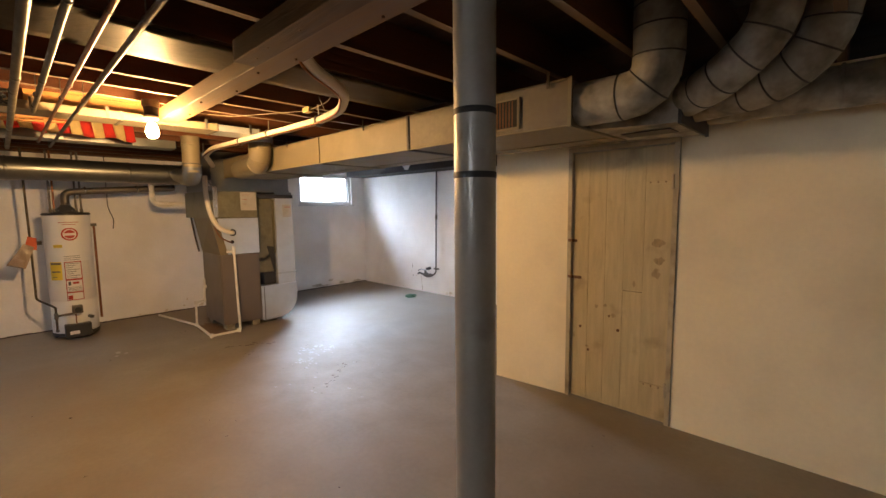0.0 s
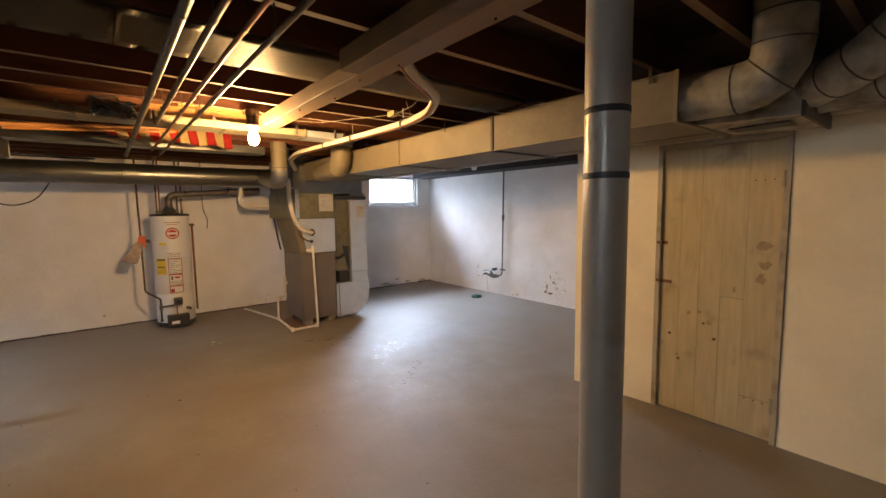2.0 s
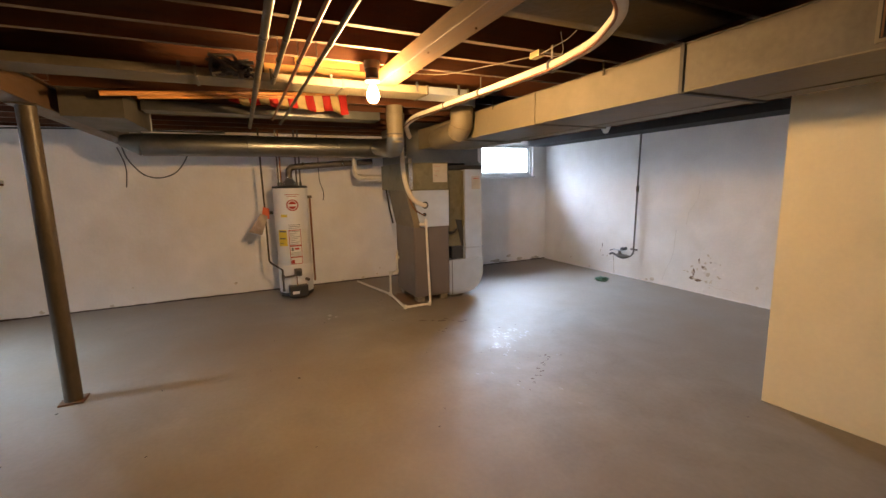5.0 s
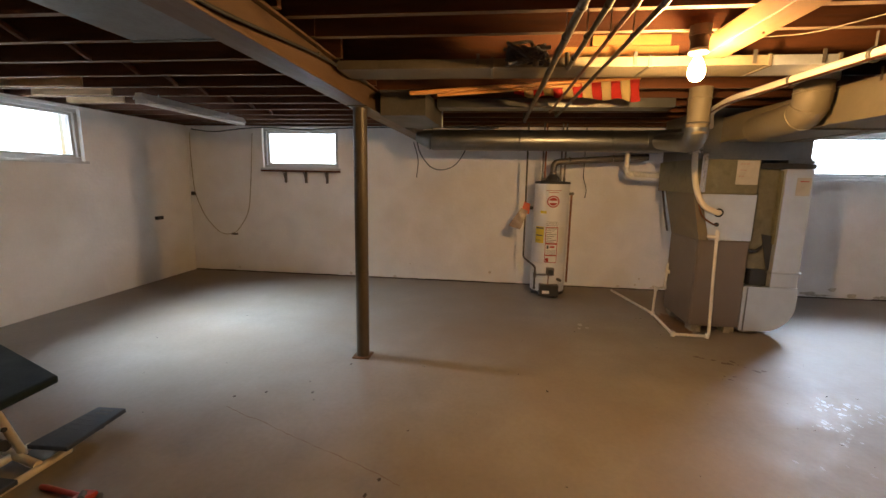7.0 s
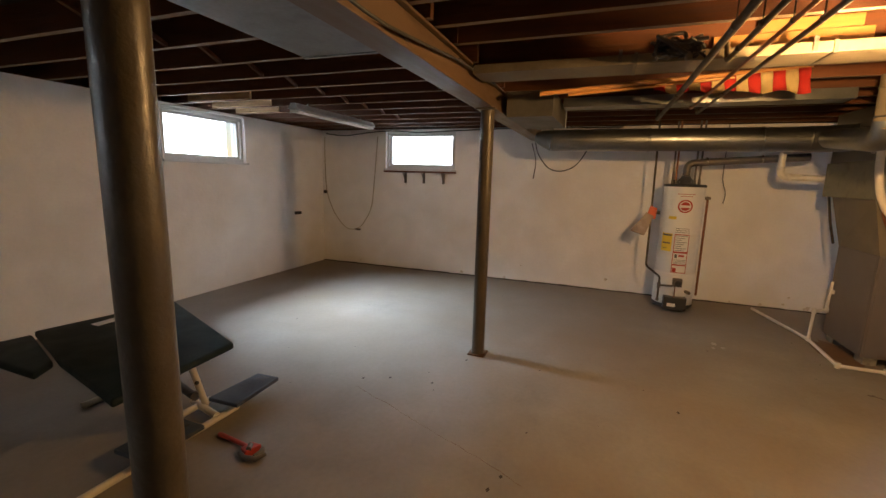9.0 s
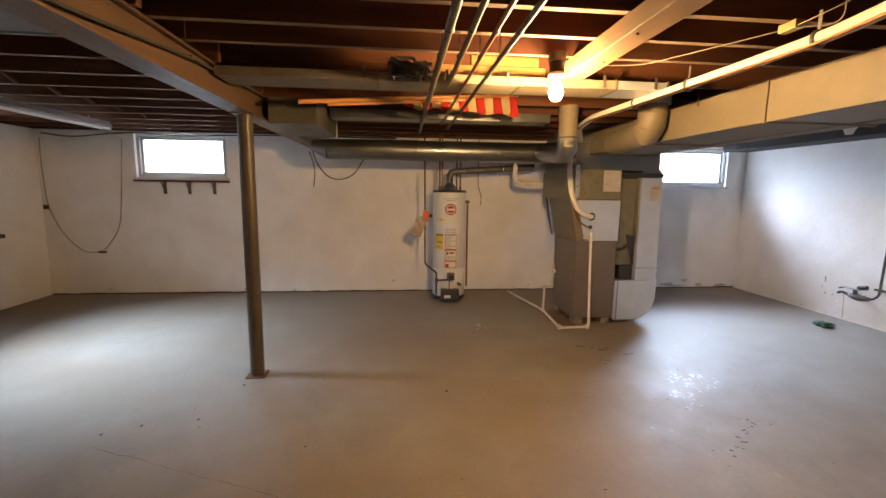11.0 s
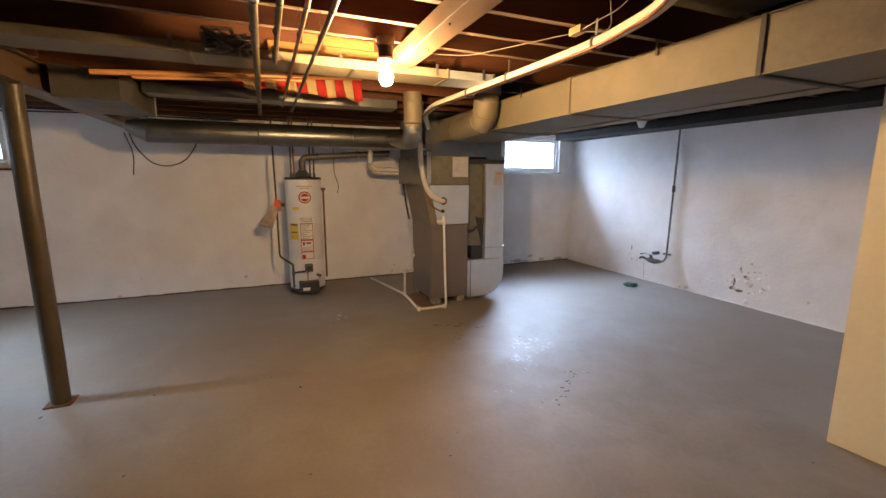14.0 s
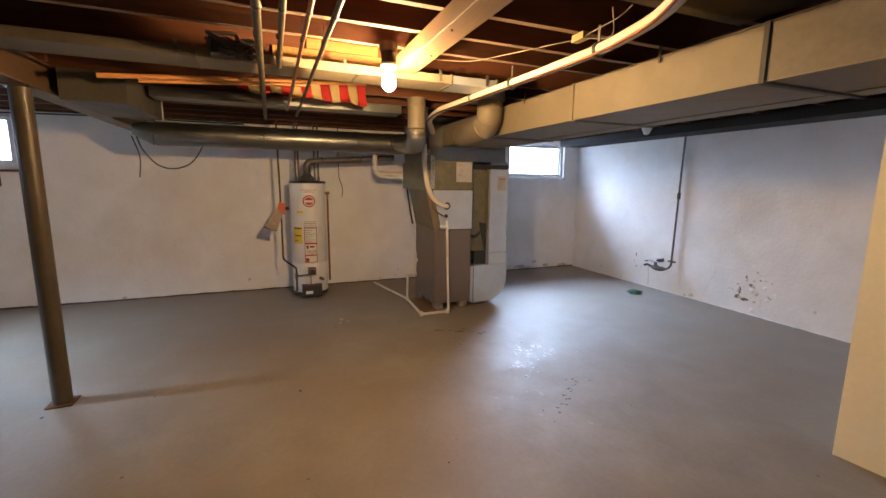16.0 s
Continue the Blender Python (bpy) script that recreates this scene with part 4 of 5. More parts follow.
bm = bmesh.new()
lathe(bm, HX, HY, [(HR - 0.01, 0.03), (HR + 0.003, 0.04), (HR + 0.003, 0.075), (HR - 0.01, 0.08)], 48)
part("base_ring", bm, BLACK, heater)
for a in (0.4, 2.5, 4.6):
    part("foot", bm_tube([(HX + 0.19 * math.cos(a), HY + 0.19 * math.sin(a), 0), (HX + 0.19 * math.cos(a), HY + 0.19 * math.sin(a), 0.035)], 0.022, 12), BLACK, heater)
part("burner_cover", bm_box(HX + 0.16, HX + 0.29, HY - 0.13, HY + 0.12, 0.03, 0.19, bevel=0.012), BLACK, heater, "black burner access cover")
part("rating_plate", bm_box(HX + 0.2905, HX + 0.293, HY - 0.09, HY + 0.0, 0.07, 0.11), PAPER, heater)
yl = part("energy_label", wrap(0.95, 1.045, 0.735, 0.955), YELLOW, heater, "yellow energy label")
for z0, z1, a, b in ((0.925, 0.945, 0.956, 1.04), (0.83, 0.845, 0.96, 1.03), (0.77, 0.776, 0.96, 1.0)):
    part("print_line", wrap(a, b, z0, z1, 0.0025), INK, yl)
wl = part("warning_label", wrap(1.068, 1.225, 0.48, 0.955), PAPER, heater, "white warning label with red rules")
for z0, z1 in ((0.945, 0.955), (0.725, 0.745), (0.570, 0.585), (0.48, 0.488)):
    part("rule", wrap(1.068, 1.225, z0, z1, 0.0025), RED, wl)
for a in (1.068, 1.218):
    part("rule", wrap(a, a + 0.007, 0.48, 0.955, 0.0025, 2), RED, wl)
for i in range(8):
    part("print_line", wrap(1.082, 1.205 - 0.03 * (i % 3), 0.93 - i * 0.025, 0.936 - i * 0.025, 0.0025), INK, wl)
part("symbol", wrap(1.09, 1.115, 0.665, 0.71, 0.003, 3), INK, wl)
part("symbol", wrap(1.13, 1.19, 0.68, 0.705, 0.003, 3), RED, wl)
part("symbol", wrap(1.08, 1.12, 0.49, 0.54, 0.003, 3), RED, wl)
for i in range(4):
    part("print_line", wrap(1.082, 1.21, 0.64 - i * 0.016, 0.644 - i * 0.016, 0.0025), INK, wl)
part("badge_ring", wrap_disc(1.142, 1.29, 0.062, 0.078, 0.002), RED, heater, "red ring badge")
part("badge_fill", wrap_disc(1.142, 1.29, 0.002, 0.052, 0.0012), RED, heater)
part("badge_bar", wrap(1.092, 1.192, 1.274, 1.302, 0.0022), PAPER, heater)
part("print_line", wrap(1.05, 1.235, 1.43, 1.436, 0.002), RED, heater)
part("print_line", wrap(1.08, 1.205, 1.405, 1.411, 0.002), RED, heater)
part("side_sheet", wrap(1.24, 1.305, 0.60, 0.955, 0.002), PAPER, heater)
part("yellow_sticker", wrap(0.99, 1.065, 1.13, 1.165), YELLOW, heater)
for z in (1.02, 0.998, 0.975):
    part("print_line", wrap(1.07, 1.22, z, z + 0.005, 0.002), INK, heater)
gv = part("gas_valve", bm_box(HX + HR - 0.005, HX + HR + 0.075, HY - 0.05, HY + 0.05, 0.32, 0.42, bevel=0.012), IRON, heater, "dark gas control valve")
part("dial", bm_tube([(HX + HR + 0.075, HY, 0.37), (HX + HR + 0.10, HY, 0.37)], 0.034, 20), BLACK, gv)
part("pilot_tube", bm_tube([(HX + HR + 0.04, HY - 0.02, 0.32), (HX + HR + 0.05, HY - 0.02, 0.18)], 0.006, 8), COPPER, gv)
part("drain_valve", bm_tube([(HX + 0.20, HY + 0.11, 0.255), (HX + 0.27, HY + 0.135, 0.255)], 0.02, 14), IRON, heater, "brass drain valve")
part("relief_pipe", bm_tube([(HX + 0.05, HY + 0.215, 1.385), (HX + 0.06, HY + 0.248, 1.385), (HX + 0.06, HY + 0.25, 0.19)], 0.013, 12, bend=0.02), COPPER, heater, "aged copper relief pipe")
part("relief_valve", bm_box(HX + 0.03, HX + 0.09, HY + 0.215, HY + 0.275, 1.375, 1.41, bevel=0.006), IRON, heater)
hood = part("draft_hood", bm_tube([(HX, HY, 1.556), (HX, HY, 1.60), (HX, HY, 1.63), (HX, HY, 1.65)], [0.10, 0.085, 0.055, 0.052], 28), GALV_DARK, heater)
for a in (0.6, 2.2, 3.8, 5.4):
    part("hood_leg", bm_tube([(HX + 0.09 * math.cos(a), HY + 0.09 * math.sin(a), 1.55), (HX + 0.09 * math.cos(a), HY + 0.09 * math.sin(a), 1.585)], 0.006, 8), GALV, hood)
flue = fillet([(HX, HY, 1.64), (HX, HY, 1.80), (HX, HY + 0.15, 1.815), (HX, 2.34, 1.885)], 0.09, 5)
fl = part("flue_pipe", bm_tube(flue, 0.043, 24), IRON, heater, "dark galvanised flue pipe")
for p, d in ((flue[0], (0, 0, 1)), ((HX, HY + 0.2, 1.818), (0, 1, 0.05)), ((HX, HY + 0.75, 1.851), (0, 1, 0.05))):
    part("seam_ring", ring(Vector(p) + Vector((0, 0, 0.01)), d, 0.044, 0.02), FOIL, fl)
for dy, mat in ((-0.14, IRON), (-0.105, COPPER), (0.10, IRON), (0.15, IRON)):
    part("water_pipe", bm_tube([(HX - 0.02, HY + dy, 1.545), (HX - 0.02, HY + dy, 1.95), (HX - 0.02, HY + dy, 2.306)], 0.011, 12), mat, heater)
    part("nipple", bm_tube([(HX - 0.02, HY + dy, 1.552), (HX - 0.02, HY + dy, 1.60)], 0.017, 12), IRON, heater)

gas = thing("gas_pipe", (-5.95, 0.8, 0.3), "dark iron gas pipe feeding the water heater", "pipe")
part("drop", bm_tube([(-5.98, 0.79, 2.306), (-5.98, 0.80, 1.30), (-5.93, 0.80, 0.52), (-5.80, 0.93, 0.435), (-5.775, 0.95, 0.42), (-5.775, 0.95, 0.13)], 0.012, 12, bend=0.04), CONDUIT, gas)
part("feed", bm_tube([(-5.775, 0.95, 0.315), (-5.765, 1.10, 0.325)], 0.013, 12), IRON, gas)
part("shutoff", bm_box(-5.985, -5.945, 0.83, 0.90, 1.17, 1.215, bevel=0.008), BLACK, gas, "black shutoff lever")
part("tee", bm_tube([(-5.775, 0.95, 0.28), (-5.775, 0.95, 0.35)], 0.02, 12), IRON, gas)
part("cap", bm_tube([(-5.775, 0.95, 0.12), (-5.775, 0.95, 0.15)], 0.018, 12), IRON, gas)
bag = thing("manual_bag", (-5.93, 0.72, 1.0), "clear plastic bag of papers with orange card, hung on pipe", "bag")
bm = bmesh.new()
hexa(bm, [(-5.95, 0.55, 0.95), (-5.92, 0.70, 0.90), (-5.90, 0.71, 0.91), (-5.93, 0.56, 0.96)], [(-5.94, 0.71, 1.18), (-5.93, 0.80, 1.14), (-5.915, 0.80, 1.15), (-5.92, 0.71, 1.19)])
bmesh.ops.subdivide_edges(bm, edges=bm.edges, cuts=4, use_grid_fill=True)
for v in bm.verts:
    v.co.x += 0.012 * noise.noise(v.co * 17)
    v.co.z += 0.01 * noise.noise(v.co * 21)
part("pouch", bm, CLEAR_BAG, bag)
bm = bmesh.new()
hexa(bm, [(-5.935, 0.715, 1.145), (-5.91, 0.815, 1.11), (-5.905, 0.818, 1.112), (-5.93, 0.718, 1.147)], [(-5.935, 0.75, 1.275), (-5.91, 0.825, 1.25), (-5.905, 0.825, 1.252), (-5.93, 0.752, 1.277)])
part("card", bm, ORANGE, bag, "orange header card")
for o in bag.children:
    o.location.y = 0.03

# ---- pipes below the joists ----
for y, x1, r, mat, what in ((0.665, -5.1, 0.018, CONDUIT, "grey steel conduit below the joists"), (0.757, -2.84, 0.013, CONDUIT, "grey steel conduit below the joists"),
                            (0.858, -4.45, 0.010, COPPER, "aged copper water pipe below the joists"), (0.957, -4.75, 0.012, CONDUIT, "grey steel conduit below the joists")):
    p = thing("overhead_pipe", (0.5, y, 2.2), what, "pipe", group="parallel overhead pipes")
    part("run", bm_tube([(XE - 0.02, y, 2.205), (-1.0, y, 2.2), (x1, y + 0.01, 2.2), (x1 - 0.03, y + 0.01, 2.30)], r, 12, bend=0.04), mat, p)
    for x in (-0.2, -1.9, -3.75 if x1 < -3.8 else -2.6):
        part("coupling", ring((x, y + 0.004, 2.2), (1, 0, 0), r - 0.0028, 0.045), mat, p)
    for x in (-0.75, -2.25):
        s = part("hanger", ring((x, y, 2.2), (1, 0, 0), r - 0.0025, 0.016), IRON, p)
        part("hanger_tail", bm_box(x - 0.008, x + 0.008, y - 0.0015, y + 0.0015, 2.2 + r, TOP, bevel=0.0005), IRON, s)

# ---- bulb ----
lamp = thing("bulb_lamp", (BULB[0], BULB[1], 2.3), "lit bare bulb in a porcelain ceiling holder", "lamp")
bx, by, bz = BULB
bm = bmesh.new()
tube(bm, [(bx, by, 2.262), (bx, by, 2.309)], 0.052, 8)
part("junction_box", bm, IRON, lamp, "dark octagonal box")
bm = bmesh.new()
lathe(bm, bx, by, [(0.028, 2.178), (0.043, 2.182), (0.046, 2.192), (0.043, 2.202), (0.036, 2.204)], 32)
part("holder", bm, PORCELAIN, lamp, "white porcelain holder")
bm = bmesh.new()
lathe(bm, bx, by, [(0.036, 2.205), (0.041, 2.209), (0.041, 2.245), (0.044, 2.249), (0.044, 2.2615)], 32)
part("holder_cap", bm, BAKELITE, lamp, "dark brown holder body")
bm = bmesh.new()
lathe(bm, bx, by, [(0.004, bz - 0.062), (0.020, bz - 0.058), (0.032, bz - 0.044), (0.038, bz - 0.022), (0.036, bz), (0.026, bz + 0.026), (0.016, bz + 0.044)], 24)
part("glass", bm, GLOW, lamp)
bm = bmesh.new()
lathe(bm, bx, by, [(0.0155, bz + 0.0445), (0.0155, 2.177)], 20)
part("screw_cap", bm, GALV, lamp)

# second, unlit holder beyond the duct
hold = thing("lamp_holder", (-4.34, 5.3, 2.3), "empty unlit porcelain lamp holder on the ceiling", "lamp")
bm = bmesh.new()
lathe(bm, -4.34, 5.3, [(0.03, 2.2), (0.036, 2.21), (0.05, 2.25), (0.062, 2.262), (0.062, 2.3105)], 28)
part("holder", bm, PORCELAIN, hold)

# junction box and wires near the girt
jb = thing("junction_box", (-1.98, 2.2, 2.29), "small pale junction box with loose wires on the joists", "electrical box")
part("box", bm_box(-1.975, -1.885, 2.18, 2.225, 2.272, 2.309, bevel=0.004), BRASS_BOX, jb)
part("wire", bm_tube([(-1.90, 2.2, 2.285), (-1.75, 2.14, 2.262), (-1.62, 2.17, 2.285), (-1.55, 2.16, 2.305)], 0.0028, 8, bend=0.05), DULL_WIRE, jb)
part("wire", bm_tube([(-1.90, 2.21, 2.28), (-1.80, 2.25, 2.25), (-1.70, 2.21, 2.24), (-1.60, 2.10, 2.305)], 0.0028, 8, bend=0.05), DULL_WIRE, jb)
part("wire", bm_tube([(-1.975, 2.2, 2.29), (-2.6, 1.9, 2.30), (-2.65, 1.6, 2.30)], 0.0028, 8, bend=0.1), DULL_WIRE, jb)

# ---- stored things above: pole, flag, dark bundle ----
solid("bamboo_pole", bm_tube([(-3.48, -0.30, 2.195), (-3.62, 0.4, 2.27), (-3.88, 1.50, 2.385)], [0.017, 0.016, 0.013], 12), BAMBOO, "varnished bamboo pole lying under the joists", "pole", at=(-3.6, 0.4, 2.2))
solid("bamboo_pole", bm_tube([(-3.58, -0.1, 2.20), (-3.62, 0.4, 2.24), (-3.68, 1.0, 2.29)], [0.012, 0.012, 0.010], 12), BAMBOO, "thin bamboo pole lying under the joists", "pole", at=(-3.6, 0.4, 2.2))
flag = thing("striped_flag", (-3.8, 1.0, 2.3), "red and cream striped cloth flag hanging from a pole", "flag")
fy0, fy1, count = 0.48, 1.49, 13


def cloth(y0, y1):
    bm = bmesh.new()
    grid = []
    for i in range(5):
        y = y0 + (y1 - y0) * i / 4
        k = (y - fy0) / (fy1 - fy0)
        top = 2.285 + 0.095 * k
        drop = 0.075 + 0.10 * k + 0.010 * math.sin(y * 23)
        x = -3.66 - 0.21 * k
        grid.append([bm.verts.new((x + 0.02 * math.sin(y * 31 + j * 1.1) * j / 4, y + 0.02 * j / 4, top - drop * j / 4)) for j in range(5)])
    for a, b in zip(grid, grid[1:]):
        for j in range(4):
            bm.faces.new((a[j], b[j], b[j + 1], a[j + 1])).smooth = True
    bmesh.ops.solidify(bm, geom=list(bm.faces), thickness=0.002)
    return bm


for i in range(count):
    a, b = fy0 + (fy1 - fy0) * i / count, fy0 + (fy1 - fy0) * (i + 1) / count
    part("stripe", cloth(a, b - 0.0005), CLOTH_RED if i % 2 == 0 else CLOTH_CREAM, flag, "red stripe" if i % 2 == 0 else "cream stripe")
rng = random.Random(4)
bundle = thing("dark_bundle", (-2.80, 0.52, 2.29), "tangled dark cable and valve bundle hung under the joists", "bundle")
for i in range(12):
    pts = [(-2.80 + rng.uniform(-0.06, 0.07), 0.53 + rng.uniform(-0.14, 0.14), rng.uniform(2.21, 2.33)) for _ in range(5)]
    part("strand", bm_tube(pts, rng.uniform(0.005, 0.011), 8, bend=0.05), BLACK, bundle)
part("bracket_arm", bm_tube([(-2.78, 0.42, 2.308), (-2.78, 0.43, 2.33), (-2.78, 0.55, 2.345), (-2.78, 0.57, 2.25)], 0.01, 8, bend=0.02), IRON, bundle)
for y, z in ((0.48, 2.25), (0.58, 2.24), (0.62, 2.29)):
    part("spigot", bm_tube([(-2.79, y, z - 0.035), (-2.79, y, z - 0.03), (-2.79, y, z + 0.02), (-2.79, y, z + 0.03)], [0.008, 0.018, 0.016, 0.010], 12), IRON, bundle, "small tarnished spigot")
rag2 = bmesh.new()
bmesh.ops.create_icosphere(rag2, subdivisions=3, radius=0.06)
for v in rag2.verts:
    v.co *= 1 + 0.5 * noise.noise(v.co * 14)
    v.co = Vector((v.co.x * 0.7, v.co.y * 1.4, v.co.z * 0.6)) + Vector((-2.81, 0.53, 2.285))
part("wad", rag2, BLACK, bundle)
# Added strips: their orange stands for bulb light on the joist side.
for y0, y1, z0, z1 in ((0.74, 1.47, 2.318, 2.395), (0.95, 1.42, 2.400, 2.462)):
    solid("nailed_board", bm_box(-3.1, -3.082, y0, y1, z0, z1, bevel=0.002), LIT_JOIST_ORANGE, "orange strip standing for the joist face lit by the bulb", "board", at=(-3.09, y0, z0), group="boards by the lamp")
bc = thing("beam_cable", (-2.2, -0.65, 2.2), "black cable slung along the side of the steel beam", "cable")
part("run", bm_tube([(-0.9, -0.655, 2.20), (-1.37, -0.652, 2.142), (-1.62, -0.652, 2.136), (-1.92, -0.652, 2.165), (-2.6, -0.655, 2.24), (-3.54, -0.655, 2.285)], 0.008, 8, bend=0.15), CABLE, bc)
for x, z in ((-2.6, 2.24), (-3.3, 2.273)):
    part("staple", bm_box(x - 0.006, x + 0.006, -0.668, -0.644, z - 0.012, z + 0.012, bevel=0.002), IRON, bc)

# ---- south side ceiling ----
for k in range(-2, 12):
    x = -4.57 + 0.406 * k
    br = thing("cross_bridging", (x + 0.2, -2.45, 2.32), "dark crossed wooden bridging strips between two joists", "bridging", group="joist bridging", kind="structure")
    for a, b, dy in ((2.325, 2.475, 0.0), (2.475, 2.325, 0.035)):
        bm = bmesh.new()
        hexa(bm, [(x + 0.021, -2.45 + dy, a - 0.012), (x + 0.385, -2.45 + dy, b - 0.012), (x + 0.385, -2.42 + dy, b - 0.012), (x + 0.021, -2.42 + dy, a - 0.012)],
             [(x + 0.021, -2.45 + dy, a + 0.012), (x + 0.385, -2.45 + dy, b + 0.012), (x + 0.385, -2.42 + dy, b + 0.012), (x + 0.021, -2.42 + dy, a + 0.012)])
        part("strip", bm, JOIST, br)

shop = thing("strip_light", (-4.67, -2.92, 2.25), "unlit pale fluorescent strip light under the joists", "lamp")
bm = bmesh.new()
hexa(bm, [(-5.48, -2.985, 2.225), (-3.86, -2.985, 2.225), (-3.86, -2.855, 2.225), (-5.48, -2.855, 2.225)], [(-5.48, -2.95, 2.285), (-3.86, -2.95, 2.285), (-3.86, -2.89, 2.285), (-5.48, -2.89, 2.285)])
part("reflector", bm, VINYL, shop)
for x in (-5.2, -4.1):
    part("chain", bm_tube([(x, -2.92, 2.284), (x, -2.92, 2.309)], 0.006, 8), GALV, shop)
for dy in (-0.035, 0.035):
    part("tube", bm_tube([(-5.44, -2.92 + dy, 2.208), (-3.90, -2.92 + dy, 2.208)], 0.0155, 14), PORCELAIN, shop)
for x in (-5.455, -3.885):
    part("socket", bm_box(x - 0.012, x + 0.012, -2.975, -2.865, 2.19, 2.224, bevel=0.003), VINYL, shop)
# Added pale strips imitate joist faces that the south window lights.
for x, y0, y1 in ((-3.745, -4.25, -3.35), (-4.15, -4.35, -3.45), (-4.556, -4.4, -3.7)):
    solid("sister_board", bm_box(x + 0.008, x + 0.03, y0, y1, 2.318, 2.49, bevel=0.002), LIT_JOIST_PALE, "pale strip standing for a joist face lit by the window", "board", at=(x, y0, 2.3), group="sister boards")
cable = thing("ceiling_cable", (-6.3, -2.6, 2.27), "black cable sagging along the wall top", "cable")
part("run", bm_tube([(-6.42, -4.35, 2.25), (-6.42, -4.0, 2.20), (-6.42, -3.5, 2.26), (-6.42, -3.1, 2.285), (-6.42, -2.6, 2.245), (-6.42, -2.0, 2.27), (-6.42, -1.2, 2.29), (-6.42, 0.4, 2.285)], 0.009, 8, bend=0.2), CABLE, cable)
loop = thing("wall_cable", (-6.48, -3.9, 1.2), "thin grey cable looped down the corner of the wall", "cable")
part("run", bm_tube([(-6.485, -4.43, 2.2), (-6.485, -4.44, 1.9), (-6.485, -4.42, 1.25), (-6.485, -4.25, 0.85), (-6.485, -4.0, 0.6), (-6.485, -3.75, 0.62), (-6.485, -3.5, 0.95), (-6.485, -3.44, 1.5), (-6.485, -3.38, 2.2)], 0.006, 8, bend=0.2), TRIM_PAINT, loop)
part("plug", bm_box(-6.498, -6.47, -4.47, -4.41, 1.22, 1.28, bevel=0.006), BLACK, loop)
part("clip", bm_box(-6.498, -6.475, -3.82, -3.72, 0.60, 0.63, bevel=0.004), IRON, loop)
solid("wall_outlet", bm_box(-5.84, -5.72, YS, YS + 0.05, 0.89, 0.94, bevel=0.01), BLACK, "small black bracket on the wall", "bracket", at=(-5.78, YS, 0.91))
lp = thing("hanging_wire", (-5.75, -0.3, 1.9), "black wire looped below the round duct", "cable")
part("loop", bm_tube([(-5.75, -0.66, 2.05), (-5.75, -0.62, 1.88), (-5.75, -0.48, 1.70), (-5.75, -0.33, 1.66), (-5.75, -0.15, 1.72), (-5.75, -0.04, 1.88), (-5.70, 0.03, 2.03)], 0.007, 8, bend=0.1), CABLE, lp)
part("tail", bm_tube([(-5.75, -0.70, 2.02), (-5.75, -0.63, 1.80), (-5.76, -0.66, 1.57)], 0.006, 8, bend=0.1), CABLE, lp)
solid("dangling_wire", bm_tube([(-6.42, 1.62, 2.305), (-6.43, 1.62, 1.6), (-6.43, 1.68, 1.45), (-6.43, 1.66, 1.32)], 0.005, 8, bend=0.1), CABLE, "thin wire dangling down the wall", "wire", at=(-6.42, 1.62, 1.6))

# shelf under the window
shelf = thing("window_shelf", (-6.45, -2.6, 1.64), "narrow dark wooden shelf on brackets below the window", "shelf")
part("board", bm_box(-6.498, -6.36, -3.2, -1.98, 1.618, 1.645, bevel=0.003), JOIST, shelf)
for y in (-2.86, -2.53, -2.19):
    b = part("bracket", bm_box(-6.498, -6.475, y - 0.018, y + 0.018, 1.45, 1.617, bevel=0.004), IRON, shelf)
    part("arm", bm_tube([(-6.478, y, 1.49), (-6.40, y, 1.612)], 0.008, 8), IRON, b)

# ---- north wall pipework ----
riser = thing("wall_conduit", (-4.33, 5.97, 0.4), "dark iron pipe down the white wall", "pipe")
part("run", bm_tube([(-4.29, 5.965, 2.305), (-4.31, 5.965, 1.39), (-4.33, 5.965, 0.40), (-4.36, 5.93, 0.345), (-4.50, 5.91, 0.34)], 0.013, 12, bend=0.05), IRON, riser)
part("coupling", bm_tube([(-4.309, 5.965, 1.35), (-4.309, 5.965, 1.44)], 0.022, 14), CONDUIT, riser)
part("strap", bm_box(-4.40, -4.28, 5.975, 5.998, 0.445, 0.47, bevel=0.003), IRON, riser)
valve = thing("wall_valve", (-4.55, 5.9, 0.38), "corroded valve cluster on the white wall", "valve")
part("body", bm_tube([(-4.60, 5.90, 0.345), (-4.56, 5.90, 0.345), (-4.50, 5.90, 0.34), (-4.45, 5.90, 0.335), (-4.38, 5.92, 0.345)], [0.022, 0.034, 0.042, 0.034, 0.02], 14), IRON, valve)
part("bonnet", bm_tube([(-4.52, 5.89, 0.37), (-4.52, 5.88, 0.41), (-4.52, 5.88, 0.425)], [0.026, 0.02, 0.026], 14), IRON, valve)
part("lever", bm_box(-4.64, -4.46, 5.855, 5.885, 0.427, 0.445, bevel=0.006), GALV, valve, "bright worn lever")
part("cap", bm_tube([(-4.49, 5.885, 0.455), (-4.40, 5.885, 0.475)], 0.026, 14), BLACK, valve, "black cap")
part("spout", bm_tube([(-4.60, 5.90, 0.345), (-4.68, 5.89, 0.37), (-4.72, 5.885, 0.345)], 0.016, 12, bend=0.03), BLACK, valve)
part("handle", bm_tube([(-4.71, 5.88, 0.41), (-4.62, 5.88, 0.44)], 0.009, 10), BLACK, valve)
part("stub", bm_tube([(-4.50, 5.998, 0.34), (-4.50, 5.90, 0.34)], 0.018, 12), IRON, valve)
